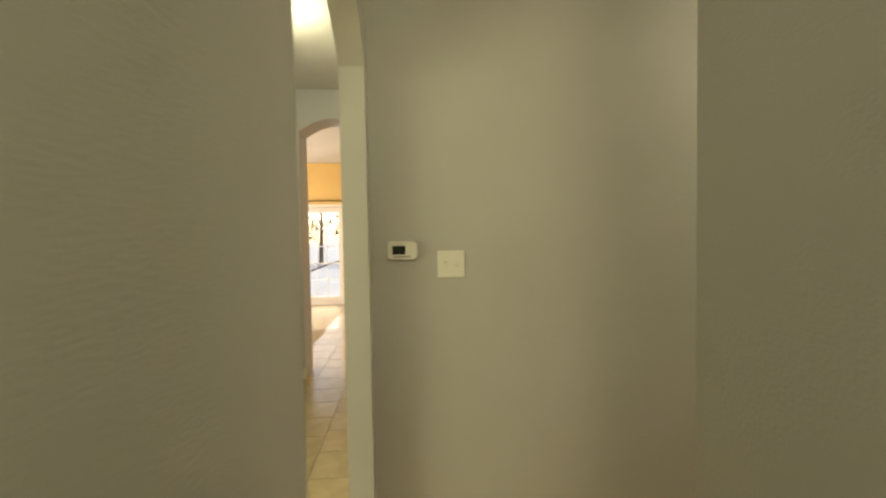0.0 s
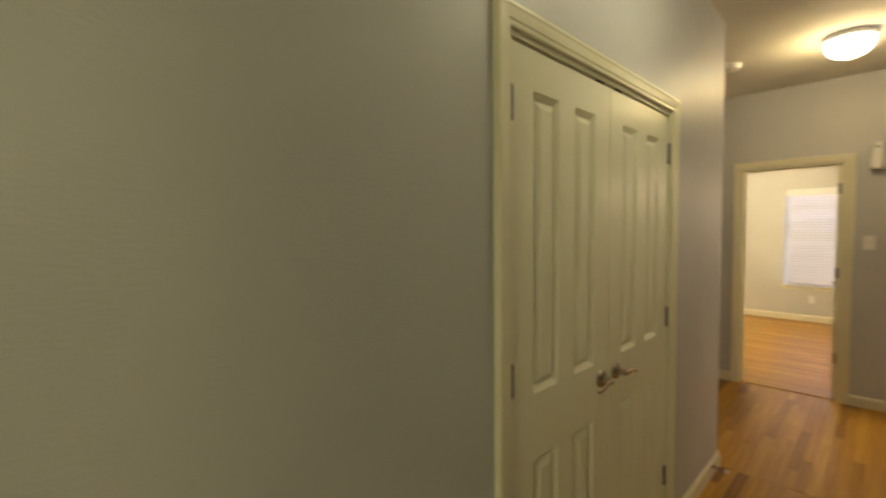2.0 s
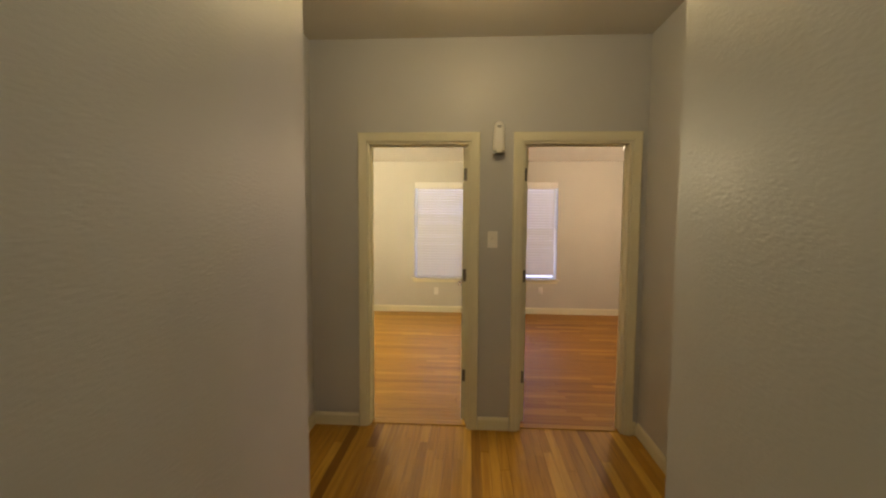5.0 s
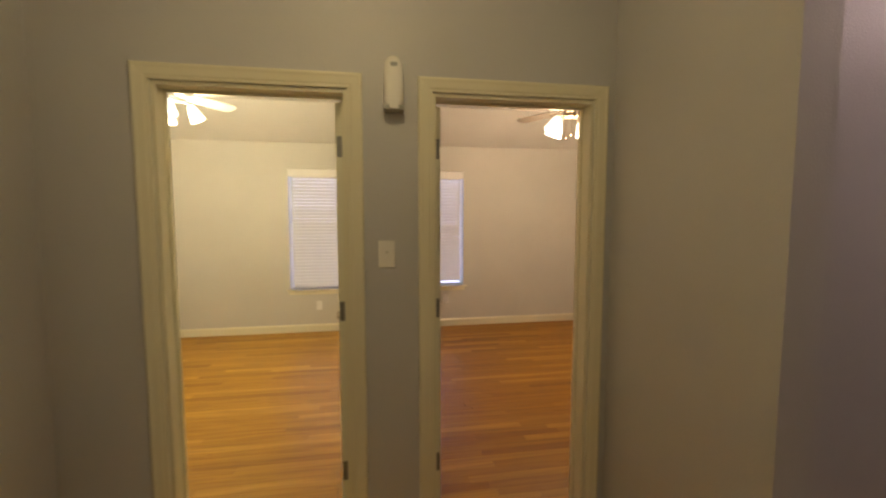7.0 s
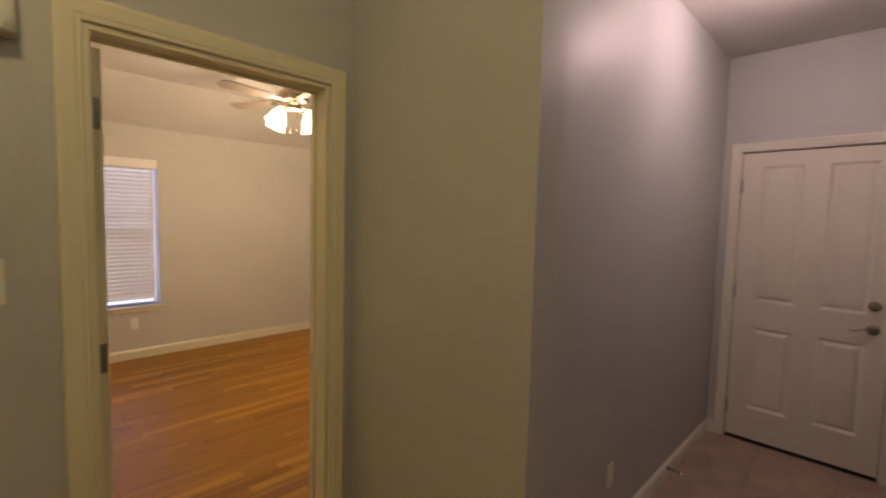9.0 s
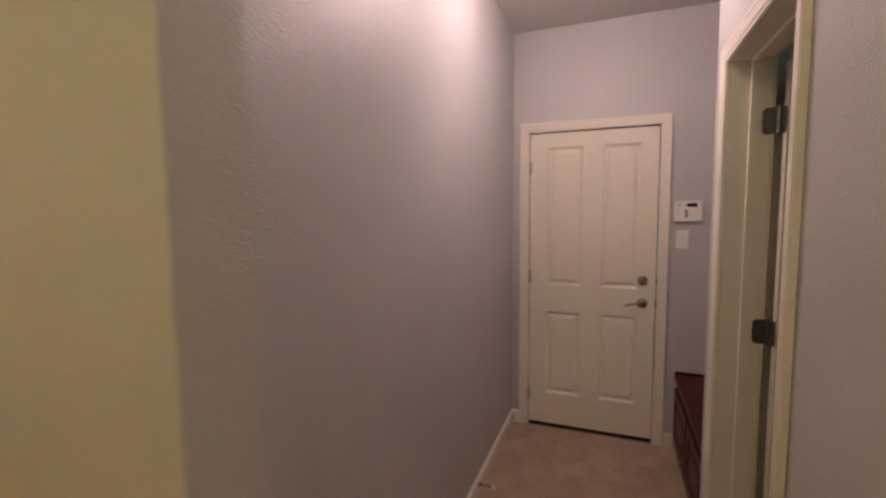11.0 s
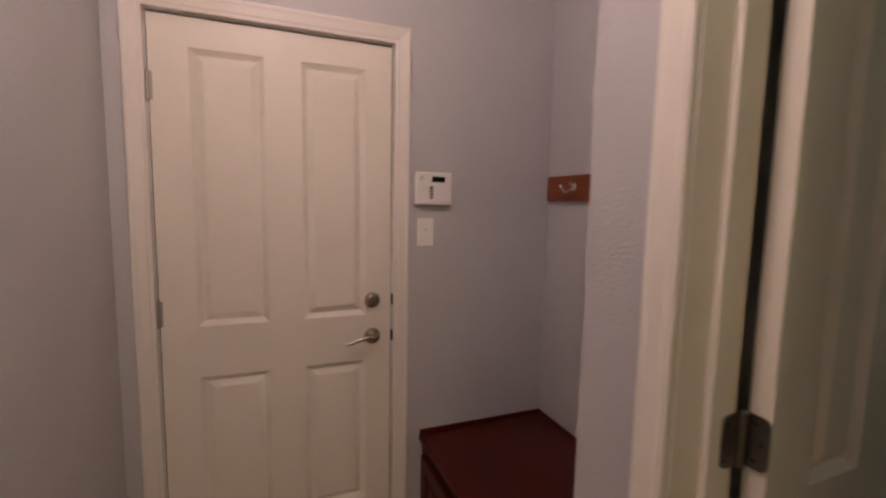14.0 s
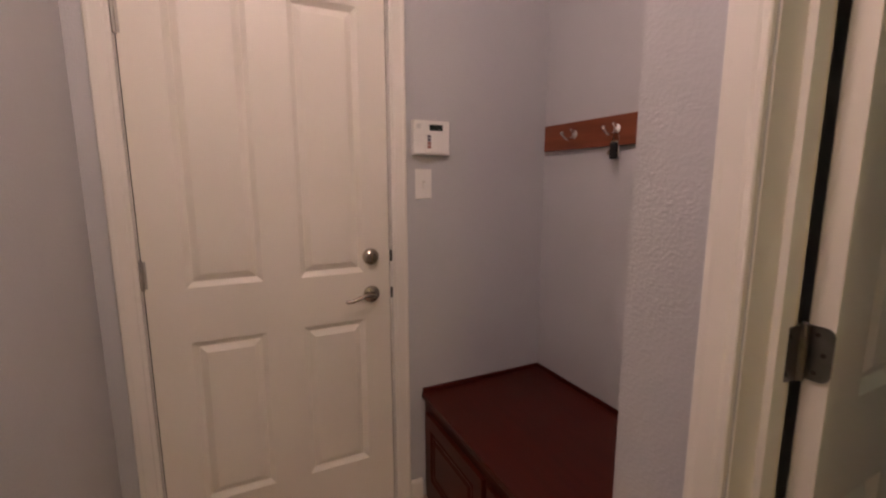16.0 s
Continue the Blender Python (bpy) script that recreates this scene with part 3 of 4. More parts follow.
for a, b, c, d in ((0.0031, 0.0062, 0.02, 2.060), (ew + 0.0058, ew + 0.0090, 0.02, 2.060), (0.0065, ew + 0.0055, 2.0615, 2.0665)):
    part("weatherstrip", bx(bmesh.new(), a, b, 0.018, 0.050, c, d), BLACK, ex, "dark rubber weatherstrip")
part("threshold", rounded(0.004, ew + 0.008, -0.004, T, -0.012, 0.0015, 0.001, 1), BRONZE, ex, "dark metal threshold")
for z in (1.83, 1.075, 0.235):
    hinge_parts(ex, (0.005, -0.001, z), (0, -1), (1, 0), 0.013, SATIN)
XB = DX[1] - 4.535
bolt = part("deadbolt", lathe([(0, 0), (0.031, 0), (0.032, 0.006), (0.027, 0.016), (0.020, 0.020), (0.018, 0.026), (0.0, 0.027)], 24), NICKEL, ex, "satin nickel deadbolt rose", True, pose(XB, 0.010, 1.079, 90))
part("thumb_turn", rounded(-0.004, 0.004, -0.034, -0.024, -0.014, 0.014, 0.003), NICKEL, bolt, "", True, pose(0, 0, 0, -90))
lever_parts(ex, pose(XB, 0.010, 0.932), -1)
for z in (1.079, 0.932):
    part("strike_plate", rounded(-0.004, 0.009, -0.003, 0.003, -0.022, 0.022, 0.002, 2), BLACKENED, ex, "dark strike plate", m=pose(ew + 0.0095, 0.0, z))

# closet double doors: wall plane x = 0, local x runs along +y
CLD = pose(0, CLO[0], 0, 0, 0, 90)
cl = thing("door_2", CLD, "closed cream double closet doors with lever handles", "door", kind="structure")
cwid = CLO[1] - CLO[0]
part("casing", casing_mesh(cwid, DH), TRIM, cl, "cream moulded door casing")
part("jamb", jamb_mesh(cwid, DH, T, (0.050, 0.062)), TRIM, cl)
sw = (cwid - 0.032 - 0.009) / 2
for k in (0, 1):
    x = 0.019 + k * (sw + 0.004)
    part("slab", slab_mesh(sw, 2.014, 0.035, std_panels(sw, 0.112, 0.098), [(0.215, 0.815), (1.015, 1.90)]), DOOR, cl, "cream moulded four-panel slab", m=pose(x, 0.006, 0.010))
    for z in (1.855, 1.095, 0.325):
        hinge_parts(cl, (0.016 if k == 0 else cwid - 0.016, 0.001, z), (0, -1), (1, 0), 0.009)
    lever_parts(cl, pose(cwid / 2 + (-0.062 if k == 0 else 0.062), 0.006, 0.965), -1 if k == 0 else 1)
for x in (cwid / 2 - 0.075, cwid / 2 + 0.075):
    part("ball_catch", rounded(x - 0.025, x + 0.025, 0.004, 0.026, DH - 0.024, DH - 0.0165, 0.002, 1), BRONZE, cl, "dark ball catch plate")


# bedroom doors: wall plane y = BACK, swung into the rooms
def bedroom_door(name, x0, x1, hinge_right, label, angle):
    w = x1 - x0
    d = thing(name, pose(x0, BACK, 0), label, "door", kind="structure")
    part("casing", casing_mesh(w, DH), TRIM, d, "cream moulded door casing")
    part("inner_casing", casing_mesh(w, DH), TRIM, d, "cream moulded door casing", m=pose(w, T, 0, 0, 0, 180))
    part("jamb", jamb_mesh(w, DH, T, (0.072, 0.083)), TRIM, d)
    lw = w - 0.038
    hx = w - 0.016 if hinge_right else 0.016
    hy = T + 0.006
    sl = slab_mesh(lw, 2.015, 0.035, std_panels(lw, 0.115, 0.105), ROWS)
    turn = 180 - angle if hinge_right else angle
    if hinge_right:
        m = pose(hx, hy, 0.010, 0, 0, turn) @ pose(0.006, 0.006, 0)
    else:
        m = pose(hx, hy, 0.010, 0, 0, turn) @ pose(0.006, -0.041, 0)
    s = part("slab", sl, DOOR, d, "open cream four-panel slab", m=m)
    for z in (1.835, 1.10, 0.345):
        q = -1 if hinge_right else 1
        hp = tube([(hx, hy - 0.002, z - 0.047), (hx, hy - 0.002, z + 0.047)], 0.0065, 10)
        bx(hp, *sorted((hx, hx + q * 0.002)), T - 0.034, T + 0.002, z - 0.045, z + 0.045)
        bx(hp, *sorted((hx + q * 0.004, hx + q * 0.036)), hy + 0.0025, hy + 0.0048, z - 0.045, z + 0.045)
        part("hinge", hp, STEEL, d, "steel butt hinge", True)
    latch = 0.016 if hinge_right else w - 0.0185
    part("strike_plate", rounded(latch, latch + 0.0025, T - 0.046, T - 0.014, 0.925, 0.985, 0.001, 1), STEEL, d, "steel strike plate")
    lever_parts(d, m @ pose(lw - 0.062, 0, 0.945), -1)
    lever_parts(d, m @ pose(lw - 0.062, 0.035, 0.945, 0, 0, 180), 1)
    return d


bedroom_door("door_3", *DL, True, "open cream four-panel bedroom door swung into the room", 91)
bedroom_door("door_4", *DR, False, "open cream four-panel bedroom door swung into the room", 92)

# laundry door: wall plane y = GY, opens away from the corridor
gw = DG[1] - DG[0]
gd = thing("door_5", pose(DG[1], GY, 0, 0, 0, 180), "open pale four-panel laundry door beside the bench nook", "door", kind="structure")
part("casing", casing_mesh(gw, DH, 0.056), EXIT_TRIM, gd, "cream moulded door casing")
part("jamb", jamb_mesh(gw, DH, TG, (0.064, 0.090), 0.003), EXIT_TRIM, gd)
part("inner_casing", casing_mesh(gw, DH), TRIM, gd, "cream moulded door casing", m=pose(gw, TG, 0, 0, 0, 180))
glw = gw - 0.038
gm = pose(0.000, TG + 0.025, 0.010, 0, 0, 91.5) @ pose(0.010, -0.041, 0)
part("slab", slab_mesh(glw, 2.015, 0.035, std_panels(glw, 0.112, 0.09), ROWS), EXIT_DOOR, gd, "open four-panel slab", m=gm)
for z in (1.835, 1.10, 0.33):
    hp = bmesh.new()
    for k in range(5):
        z0 = z - 0.045 + k * 0.018
        tube([(0.0075, TG + 0.021, z0 + 0.0004), (0.0075, TG + 0.021, z0 + 0.0176)], 0.0066, 12, hp)
    lathe([(0.0, 0.0), (0.0045, 0.0), (0.0055, 0.002), (0.003, 0.005), (0.0, 0.0055)], 10, pose(0.0075, TG + 0.021, z + 0.045), hp)
    hinge_leaf(hp, Vector((0.0032, TG + 0.016, z)), Vector((0, -1, 0)), Vector((1, 0, 0)), 0.040)
    hinge_leaf(hp, Vector((0.0085, TG + 0.0345, z)), Vector((1, 0, 0)), Vector((0, -1, 0)))
    hinge = part("hinge", hp, STEEL, gd, "bare steel butt hinge with rounded corners")
    for u, dz in ((0.012, -0.031), (0.022, 0.0), (0.012, 0.031)):
        screw = [(0.0, 0.0002), (0.0025, 0.0004), (0.0038, 0.0010), (0.0042, 0.0)]
        part("screw", lathe(screw, 8, pose(0.0056, TG - 0.001 - u, z + dz, 0, 90, 0)), BRONZE, hinge)
        part("screw", lathe(screw, 8, pose(0.0085 + u, TG + 0.0321, z + dz, 90, 0, 0)), BRONZE, hinge)
lever_parts(gd, gm @ pose(glw - 0.062, 0.035, 0.945, 0, 0, 180), 1)
lever_parts(gd, gm @ pose(glw - 0.062, 0, 0.945), -1)


# ---------------------------------------------------------------- windows and blinds
def window(name, x0, x1, gap):
    w, h = x1 - x0, WZ[1] - WZ[0]
    win = thing(name, pose(x0, WIN, WZ[0]), "double-hung window behind a closed white blind", "window", kind="structure")
    f = bmesh.new()
    for a, b, c, d in ((0, 0.012, 0, h), (w - 0.012, w, 0, h), (0.04, w - 0.04, 0, 0.014), (0.04, w - 0.04, h - 0.04, h), (0.04, w - 0.04, h / 2 - 0.025, h / 2 + 0.025)):
        bx(f, a + 0.001, b - 0.001, 0.095, 0.135, c, d)
    part("window_frame", f, WHITE, win, "white vinyl sash frame")
    for z0, z1 in ((0.014, h / 2 - 0.025), (h / 2 + 0.025, h - 0.04)):
        g = part("pane", bx(bmesh.new(), 0.04, w - 0.04, 0.112, 0.116, z0, z1), GLASS, win)
        g.visible_shadow = False
    part("window_sill", rounded(-0.045, w + 0.045, -0.035, 0.09, -0.022, 0.0, 0.005), TRIM, win, "cream painted sill board")
    part("apron", rounded(-0.02, w + 0.02, -0.014, -0.001, -0.068, -0.022, 0.004), TRIM, win, "cream painted apron")
    bl = thing("window_blind", pose(x0, WIN, WZ[0]), "closed white horizontal slat blind with a plain valance", "blind", "bedroom blinds")
    part("valance", rounded(0.003, w - 0.003, -0.006, 0.050, h - 0.100, h - 0.004, 0.004), WHITE, bl, "cream headrail valance")
    part("bottom_rail", rounded(0.036, w - 0.036, 0.010, 0.040, gap, gap + 0.018, 0.004), SLAT, bl)
    sm = bmesh.new()
    n = 6
    rows = []
    for k in range(n + 1):
        u = -1 + 2 * k / n
        rows.append([sm.verts.new((x, 0.0245 * u, 0.005 * (1 - u * u) + q)) for x in (0.038, w - 0.038) for q in (0, 0.0025)])
    for p, q in zip(rows, rows[1:]):
        sm.faces.new((p[0], q[0], q[2], p[2]))
        sm.faces.new((p[1], p[3], q[3], q[1]))
        sm.faces.new((p[0], p[1], q[1], q[0]))
        sm.faces.new((p[2], q[2], q[3], p[3]))
    sm.faces.new(rows[0])
    sm.faces.new(rows[-1])
    first = None
    z = gap + 0.040
    while z < h - 0.080:
        m = pose(0, 0.026, z, 51 + random.uniform(-3.5, 3.5))
        if first is None:
            first = part("slat", sm, SLAT, bl, "", True, m)
        else:
            s = new("slat", first.data)
            s.parent, s.matrix_basis = bl, m
        z += 0.0415
    for x in (0.15, w - 0.15):
        part("ladder_cord", tube([(x, -0.0005, gap + 0.01), (x, -0.0005, h - 0.07)], 0.0012, 6), SLAT, bl)
    part("tilt_wand", tube([(w - 0.07, -0.014, h - 0.08), (w - 0.075, -0.018, h - 0.75)], 0.004, 8), SLAT, bl)
    part("pull_cord", tube([(w - 0.10, -0.014, h - 0.08), (w - 0.10, -0.016, h - 0.80), (w - 0.10, -0.016, h - 0.82), (w - 0.10, -0.016, h - 0.86)], [0.001, 0.001, 0.006, 0.008], 8), SLAT, bl)


window("window_1", *WLX, 0.020)
window("window_2", *WRX, 0.060)


# ---------------------------------------------------------------- lights
def dome_light(x, y, r, label):
    d = thing("ceiling_light", pose(x, y, H - 0.004), label, "ceiling light", "flush dome lights")
    part("base_pan", lathe([(0, 0), (r * 1.02, 0), (r * 1.04, -0.012), (r * 1.0, -0.028), (r * 0.9, -0.030), (0, -0.030)], 40), WHITE, d, "white metal base pan", True, pose(0, 0, -0.001))
    g = part("glass_dome", lathe([(r * 0.97, -0.028), (r, -0.044), (r * 0.97, -0.070), (r * 0.87, -0.098), (r * 0.68, -0.122), (r * 0.38, -0.138), (0, -0.144)], 40), DOME, d, "lit frosted glass dome", True)
    g.visible_shadow = False
    part("finial", lathe([(0, -0.143), (0.008, -0.145), (0.009, -0.152), (0.004, -0.158), (0, -0.159)], 14), NICKEL, d, "small metal finial", True)


dome_light(*VEST, 0.126, "lit white glass dome light on the vestibule ceiling")
# unseen fitting, put up for the assumed hall bulb
dome_light(*HALL, 0.142, "assumed lit white glass dome light on the hall ceiling, out of view")
dome_light(*EXIT, 0.142, "lit white glass dome light on the corridor ceiling")


def fan(x, y, label, blade_mat, body_mat, start, shades, shade_at, slim, pitch):
    f = thing("ceiling_fan", pose(x, y, 2.735), label, "ceiling fan", "bedroom fans")
    part("canopy", lathe([(0, 0), (0.062, 0), (0.064, -0.012), (0.050, -0.034), (0.016, -0.040), (0, -0.040)], 28), body_mat, f, "", True, pose(0, 0, 0.044))
    part("downrod", tube([(0, 0, 0.010), (0, 0, -0.13)], 0.012, 12), body_mat, f)
    part("motor", lathe([(0, -0.12), (0.05, -0.122), (0.10, -0.135), (0.122, -0.160), (0.124, -0.205), (0.108, -0.232), (0.060, -0.245), (0.050, -0.262), (0.062, -0.275), (0.058, -0.300), (0.030, -0.312), (0, -0.314)], 36), body_mat, f, "", True)
    bm = bmesh.new()
    n = 10
    rows = []
    for k in range(n + 1):
        u = k / n
        half = 0.052 + 0.016 * u - (0.03 * max(0, (u - 0.88) / 0.12) ** 2)
        rows.append([bm.verts.new((0.20 + 0.44 * u, s * half, q)) for s in (-1, 1) for q in (-0.003, 0.003)])
    for p, q in zip(rows, rows[1:]):
        bm.faces.new((p[0], q[0], q[2], p[2]))
        bm.faces.new((p[1], p[3], q[3], q[1]))
        bm.faces.new((p[0], p[1], q[1], q[0]))
        bm.faces.new((p[2], q[2], q[3], p[3]))
    bm.faces.new(rows[0])
    bm.faces.new(rows[-1])
    arm = rounded(0.10, 0.23, -0.016, 0.016, -0.004, 0.002, 0.002)
    first_b = first_a = None
    for k in range(5):
        m = pose(0, 0, -0.235, 0, 0, start + 72 * k) @ pose(0, 0, 0, pitch)
        if first_b is None:
            first_b = part("blade", bm, blade_mat, f, "", False, m)
            first_a = part("blade_arm", arm, body_mat, f, "", False, m)
        else:
            for src in (first_b, first_a):
                o = new(src.name.split(".")[0], src.data)
                o.parent, o.matrix_basis = f, m
    for k in range(shades):
        a = shade_at + 360 / shades * k
        m = pose(0, 0, -0.300, 0, 0, a)
        arm_ob = part("light_arm", tube([(0.05, 0, 0), (0.08, 0, 0.004), (0.135, 0, -0.004), (0.150, 0, -0.022)], 0.009, 10), body_mat, f, "", True, m)
        s = part("light_shade", lathe([(r * slim, z) for r, z in ((0.024, 0), (0.036, -0.015), (0.054, -0.052), (0.066, -0.092), (0.078, -0.122), (0.083, -0.132), (0.078, -0.130), (0.062, -0.092), (0.048, -0.052), (0, -0.02))], 24), SHADE, arm_ob, "lit ribbed glass bell shade", True, pose(0.152, 0, -0.020, 0, -26, 0))
        s.visible_shadow = False
    for dx, l in ((0.03, 0.13), (-0.028, 0.16)):
        part("pull_chain", tube([(dx, 0.02, -0.305), (dx, 0.02, -0.305 - l), (dx, 0.02, -0.307 - l), (dx, 0.02, -0.330 - l), (dx, 0.02, -0.334 - l)], [0.0015, 0.0015, 0.006, 0.007, 0.003], 8), body_mat, f, "", True)


FAN_WHITE = plain("white_fan_blade", (0.80, 0.77, 0.70), 0.4)
FAN_BLEACHED = plain("bleached_wood_blade", (0.20, 0.165, 0.13), 0.5)
fan(*FAN_L, "white ceiling fan with lit glass bell shades", FAN_WHITE, WHITE, 58, 4, 22, 0.72, -17)
fan(*FAN_R, "pale ceiling fan with brass body and lit glass shades", FAN_BLEACHED, BRASS, -26, 4, 22, 1.0, 11)


# ---------------------------------------------------------------- wall fittings
def plate(parent, w, h):
    face = part("plate", rounded(-w / 2, w / 2, -0.0065, -0.0005, -h / 2, h / 2, 0.003), WHITE, parent)
    for z in (-0.030, 0.030) if w < 0.1 else ():
        part("screw", lathe([(0, 0.001), (0.003, 0.0008), (0.0032, 0)], 10, pose(0, 0, 0, 90)), WHITE, face, "", False, pose(0, -0.0065, z))
    return face


def toggle_switch(m, label, gangs=1):
    s = thing("light_switch", m, label, "light switch")
    face = plate(s, 0.070 if gangs == 1 else 0.116, 0.115)
    for k in range(gangs):
        x = 0 if gangs == 1 else (-0.023 + 0.046 * k)
        part("toggle", rounded(x - 0.005, x + 0.005, -0.0095 if gangs > 1 else -0.020, -0.006, -0.012 + (0.006 if k else -0.004), 0.006 + (0.006 if k else -0.002), 0.002), WHITE, s)
        # slot shade as a thin grey strip on the plate
        part("toggle_slot", rounded(x - 0.0055, x + 0.0055, -0.0072, -0.006, -0.012, 0.012, 0.0004, 1), SLOT_SHADE, face, "grey strip standing for shade in the toggle slot")
    return s


toggle_switch(pose(0, 0.703, 1.360, 0, 0, 90), "white two-gang toggle switch beside the thermostat", 2)
toggle_switch(pose(0.627, BACK, 1.371), "white single toggle switch between the bedroom doors")
toggle_switch(pose(EX, 4.318, 1.352, 0, 0, -90), "white single toggle switch under the alarm keypad")


def outlet(m, label):
    o = thing("wall_outlet", m, label, "outlet")
    plate(o, 0.070, 0.115)
    for z in (-0.020, 0.020):
        part("receptacle", rounded(-0.016, 0.016, -0.0085, -0.006, z - 0.014, z + 0.014, 0.002), WHITE, o)
    return o


outlet(pose(2.676, CN, 0.345), "white duplex outlet low on the corridor wall")
outlet(pose(-0.665, 5.60, 0.44, 0, 0, 90), "white duplex outlet low on the vestibule wall")
outlet(pose(1.60, WIN, 0.375), "white duplex outlet under the bedroom window")
outlet(pose(-0.071, WIN, 0.345), "white duplex outlet under the bedroom window")

# thermostat
def pillow(a, b, r, depth):
    """A shallow plastic case with well rounded corners, half width a, half height b, standing out to -y."""
    bm, loops = bmesh.new(), []
    for shrink, y in ((0.0, -0.001), (0.0, -depth * 0.55), (0.0015, -depth * 0.82), (0.005, -depth)):
        ring = []
        for sx, sz, a0 in ((1, 1, 0.0), (-1, 1, 1.5708), (-1, -1, 3.1416), (1, -1, 4.7124)):
            for k in range(7):
                t = a0 + k / 6 * 1.5708
                ring.append(bm.verts.new((sx * (a - r) + (r - shrink) * math.cos(t), y, sz * (b - r) + (r - shrink) * math.sin(t))))
        loops.append(ring)
    n = len(loops[0])
    for p, q in zip(loops, loops[1:]):
        for i in range(n):
            bm.faces.new((p[i], p[(i + 1) % n], q[(i + 1) % n], q[i]))
    bm.faces.new(loops[0])
    bm.faces.new(loops[-1])
    bmesh.ops.recalc_face_normals(bm, faces=bm.faces[:])
    return bm


th = thing("thermostat", pose(0, 0.496, 1.421, 0, 0, 90), "white wall thermostat with a dark grey display", "thermostat")
tb = part("body", pillow(0.065, 0.041, 0.022, 0.024), WHITE, th, "", True)
part("screen", rounded(-0.040, 0.014, -0.0265, -0.0235, -0.016, 0.020, 0.001, 1), DARK, tb, "dark display")
for x, z in ((0.028, 0.016), (0.044, 0.016), (0.028, -0.004), (0.044, -0.004)):
    part("button", rounded(x - 0.005, x + 0.005, -0.029, -0.0255, z - 0.005, z + 0.005, 0.0015), WHITE, tb)
part("lower_lip", rounded(-0.036, 0.036, -0.028, -0.0255, -0.028, -0.022, 0.001, 1), GREY_PL, th)

# air freshener between the bedroom doors
af = thing("air_freshener", pose(0.660, BACK, 2.075), "white wall air freshener dispenser with a small grey nozzle", "air freshener")
bm = rounded(-0.042, 0.042, -0.075, -0.001, -0.105, 0.105, 0.030, 5)
for v in bm.verts:
    v.co.y *= 0.78 + 0.22 * min(1.0, (0.105 - v.co.z) / 0.13)
    v.co.x *= 1.0 - 0.42 * max(0.0, (v.co.z - 0.035) / 0.07) ** 2
part("cover", bm, WHITE, af, "", True)
part("nozzle", rounded(-0.016, 0.016, -0.064, -0.050, 0.046, 0.074, 0.005), GREY_PL, af, "grey spray nozzle")
part("base_lip", rounded(-0.041, 0.041, -0.074, -0.004, -0.116, -0.096, 0.006), GREY_PL, af, "grey base")
part("front_tongue", rounded(-0.018, 0.018, -0.079, -0.070, -0.112, -0.078, 0.004), WHITE, af, "white lock tab")

# smoke detector
sd = thing("smoke_detector", pose(-0.15, 5.07, H), "round white smoke detector on the ceiling", "smoke detector")
part("base", lathe([(0, 0), (0.070, 0), (0.071, -0.010), (0.066, -0.014), (0, -0.014)], 30), WHITE, sd, "", True, pose(0, 0, -0.001))
part("cover", lathe([(0.062, -0.014), (0.060, -0.030), (0.048, -0.040), (0.020, -0.043), (0, -0.043)], 30), WHITE, sd, "", True)

# alarm keypad
kp = thing("alarm_keypad", pose(EX, 4.292, 1.527, 0, 0, -90), "white alarm keypad with dark display and coloured keys", "keypad")
part("body", rounded(-0.077, 0.077, -0.030, -0.001, -0.065, 0.065, 0.006, 3), WHITE, kp)
part("screen", rounded(-0.010, 0.046, -0.0315, -0.0295, 0.026, 0.048, 0.001, 1), DARK, kp, "dark display")
flap = part("flap", rounded(-0.030, 0.070, -0.0325, -0.0298, -0.055, 0.016, 0.002), WHITE, kp)
for k, mt in enumerate((BLUE, BLUE, RED, RED)):
    z = 0.004 - 0.013 * k
    part("key", rounded(-0.020, -0.006, -0.0365, -0.0320, z - 0.005, z + 0.005, 0.0012), mt, flap, "coloured key")
for i in range(2):
    for k in range(3):
        part("pad_key", rounded(-0.062 + 0.014 * i, -0.052 + 0.014 * i, -0.0335, -0.0298, 0.006 - 0.018 * k, 0.014 - 0.018 * k, 0.0012), WHITE, kp)
for k in range(3):
    part("speaker_slot", rounded(-0.064, -0.044, -0.0308, -0.0296, 0.034 + 0.006 * k, 0.036 + 0.006 * k, 0.0004, 1), GREY_PL, kp)

# ---------------------------------------------------------------- nook: bench, hook board, keys
NX0, NX1, NY0, NY1 = 3.361, 4.391, 3.733, 4.335
be = thing("storage_bench", pose(0, 0, 0), "dark cherry storage bench with panel doors in the nook", "bench")
top = rounded(NX0, NX1, NY0, NY1, 0.462, 0.488, 0.005, 2)
part("bench_top", top, CHERRY, be, "dark cherry bench top")
part("back_lip", rounded(NX0, NX1 - 0.014, NY0, NY0 + 0.012, 0.488, 0.506, 0.003), CHERRY, be)
part("side_lip", rounded(NX1 - 0.012, NX1, NY0, NY1 - 0.004, 0.488, 0.506, 0.003), CHERRY, be)
fr = bmesh.new()
fy = NY1 - 0.018
bw = (NX1 - NX0) / 2
for a, b, c, d in ((NX0, NX0 + 0.045, 0.0, 0.462), (NX1 - 0.045, NX1, 0.0, 0.462), (NX0 + bw - 0.025, NX0 + bw + 0.025, 0.09, 0.405), (NX0 + 0.045, NX1 - 0.045, 0.405, 0.462), (NX0 + 0.045, NX1 - 0.045, 0.0, 0.09)):
    bx(fr, a, b, fy - 0.02, fy, c, d)
bx(fr, NX0, NX1, NY0, fy - 0.02, 0.0, 0.08)
bx(fr, NX1 - 0.018, NX1, NY0, fy - 0.02, 0.08, 0.462)
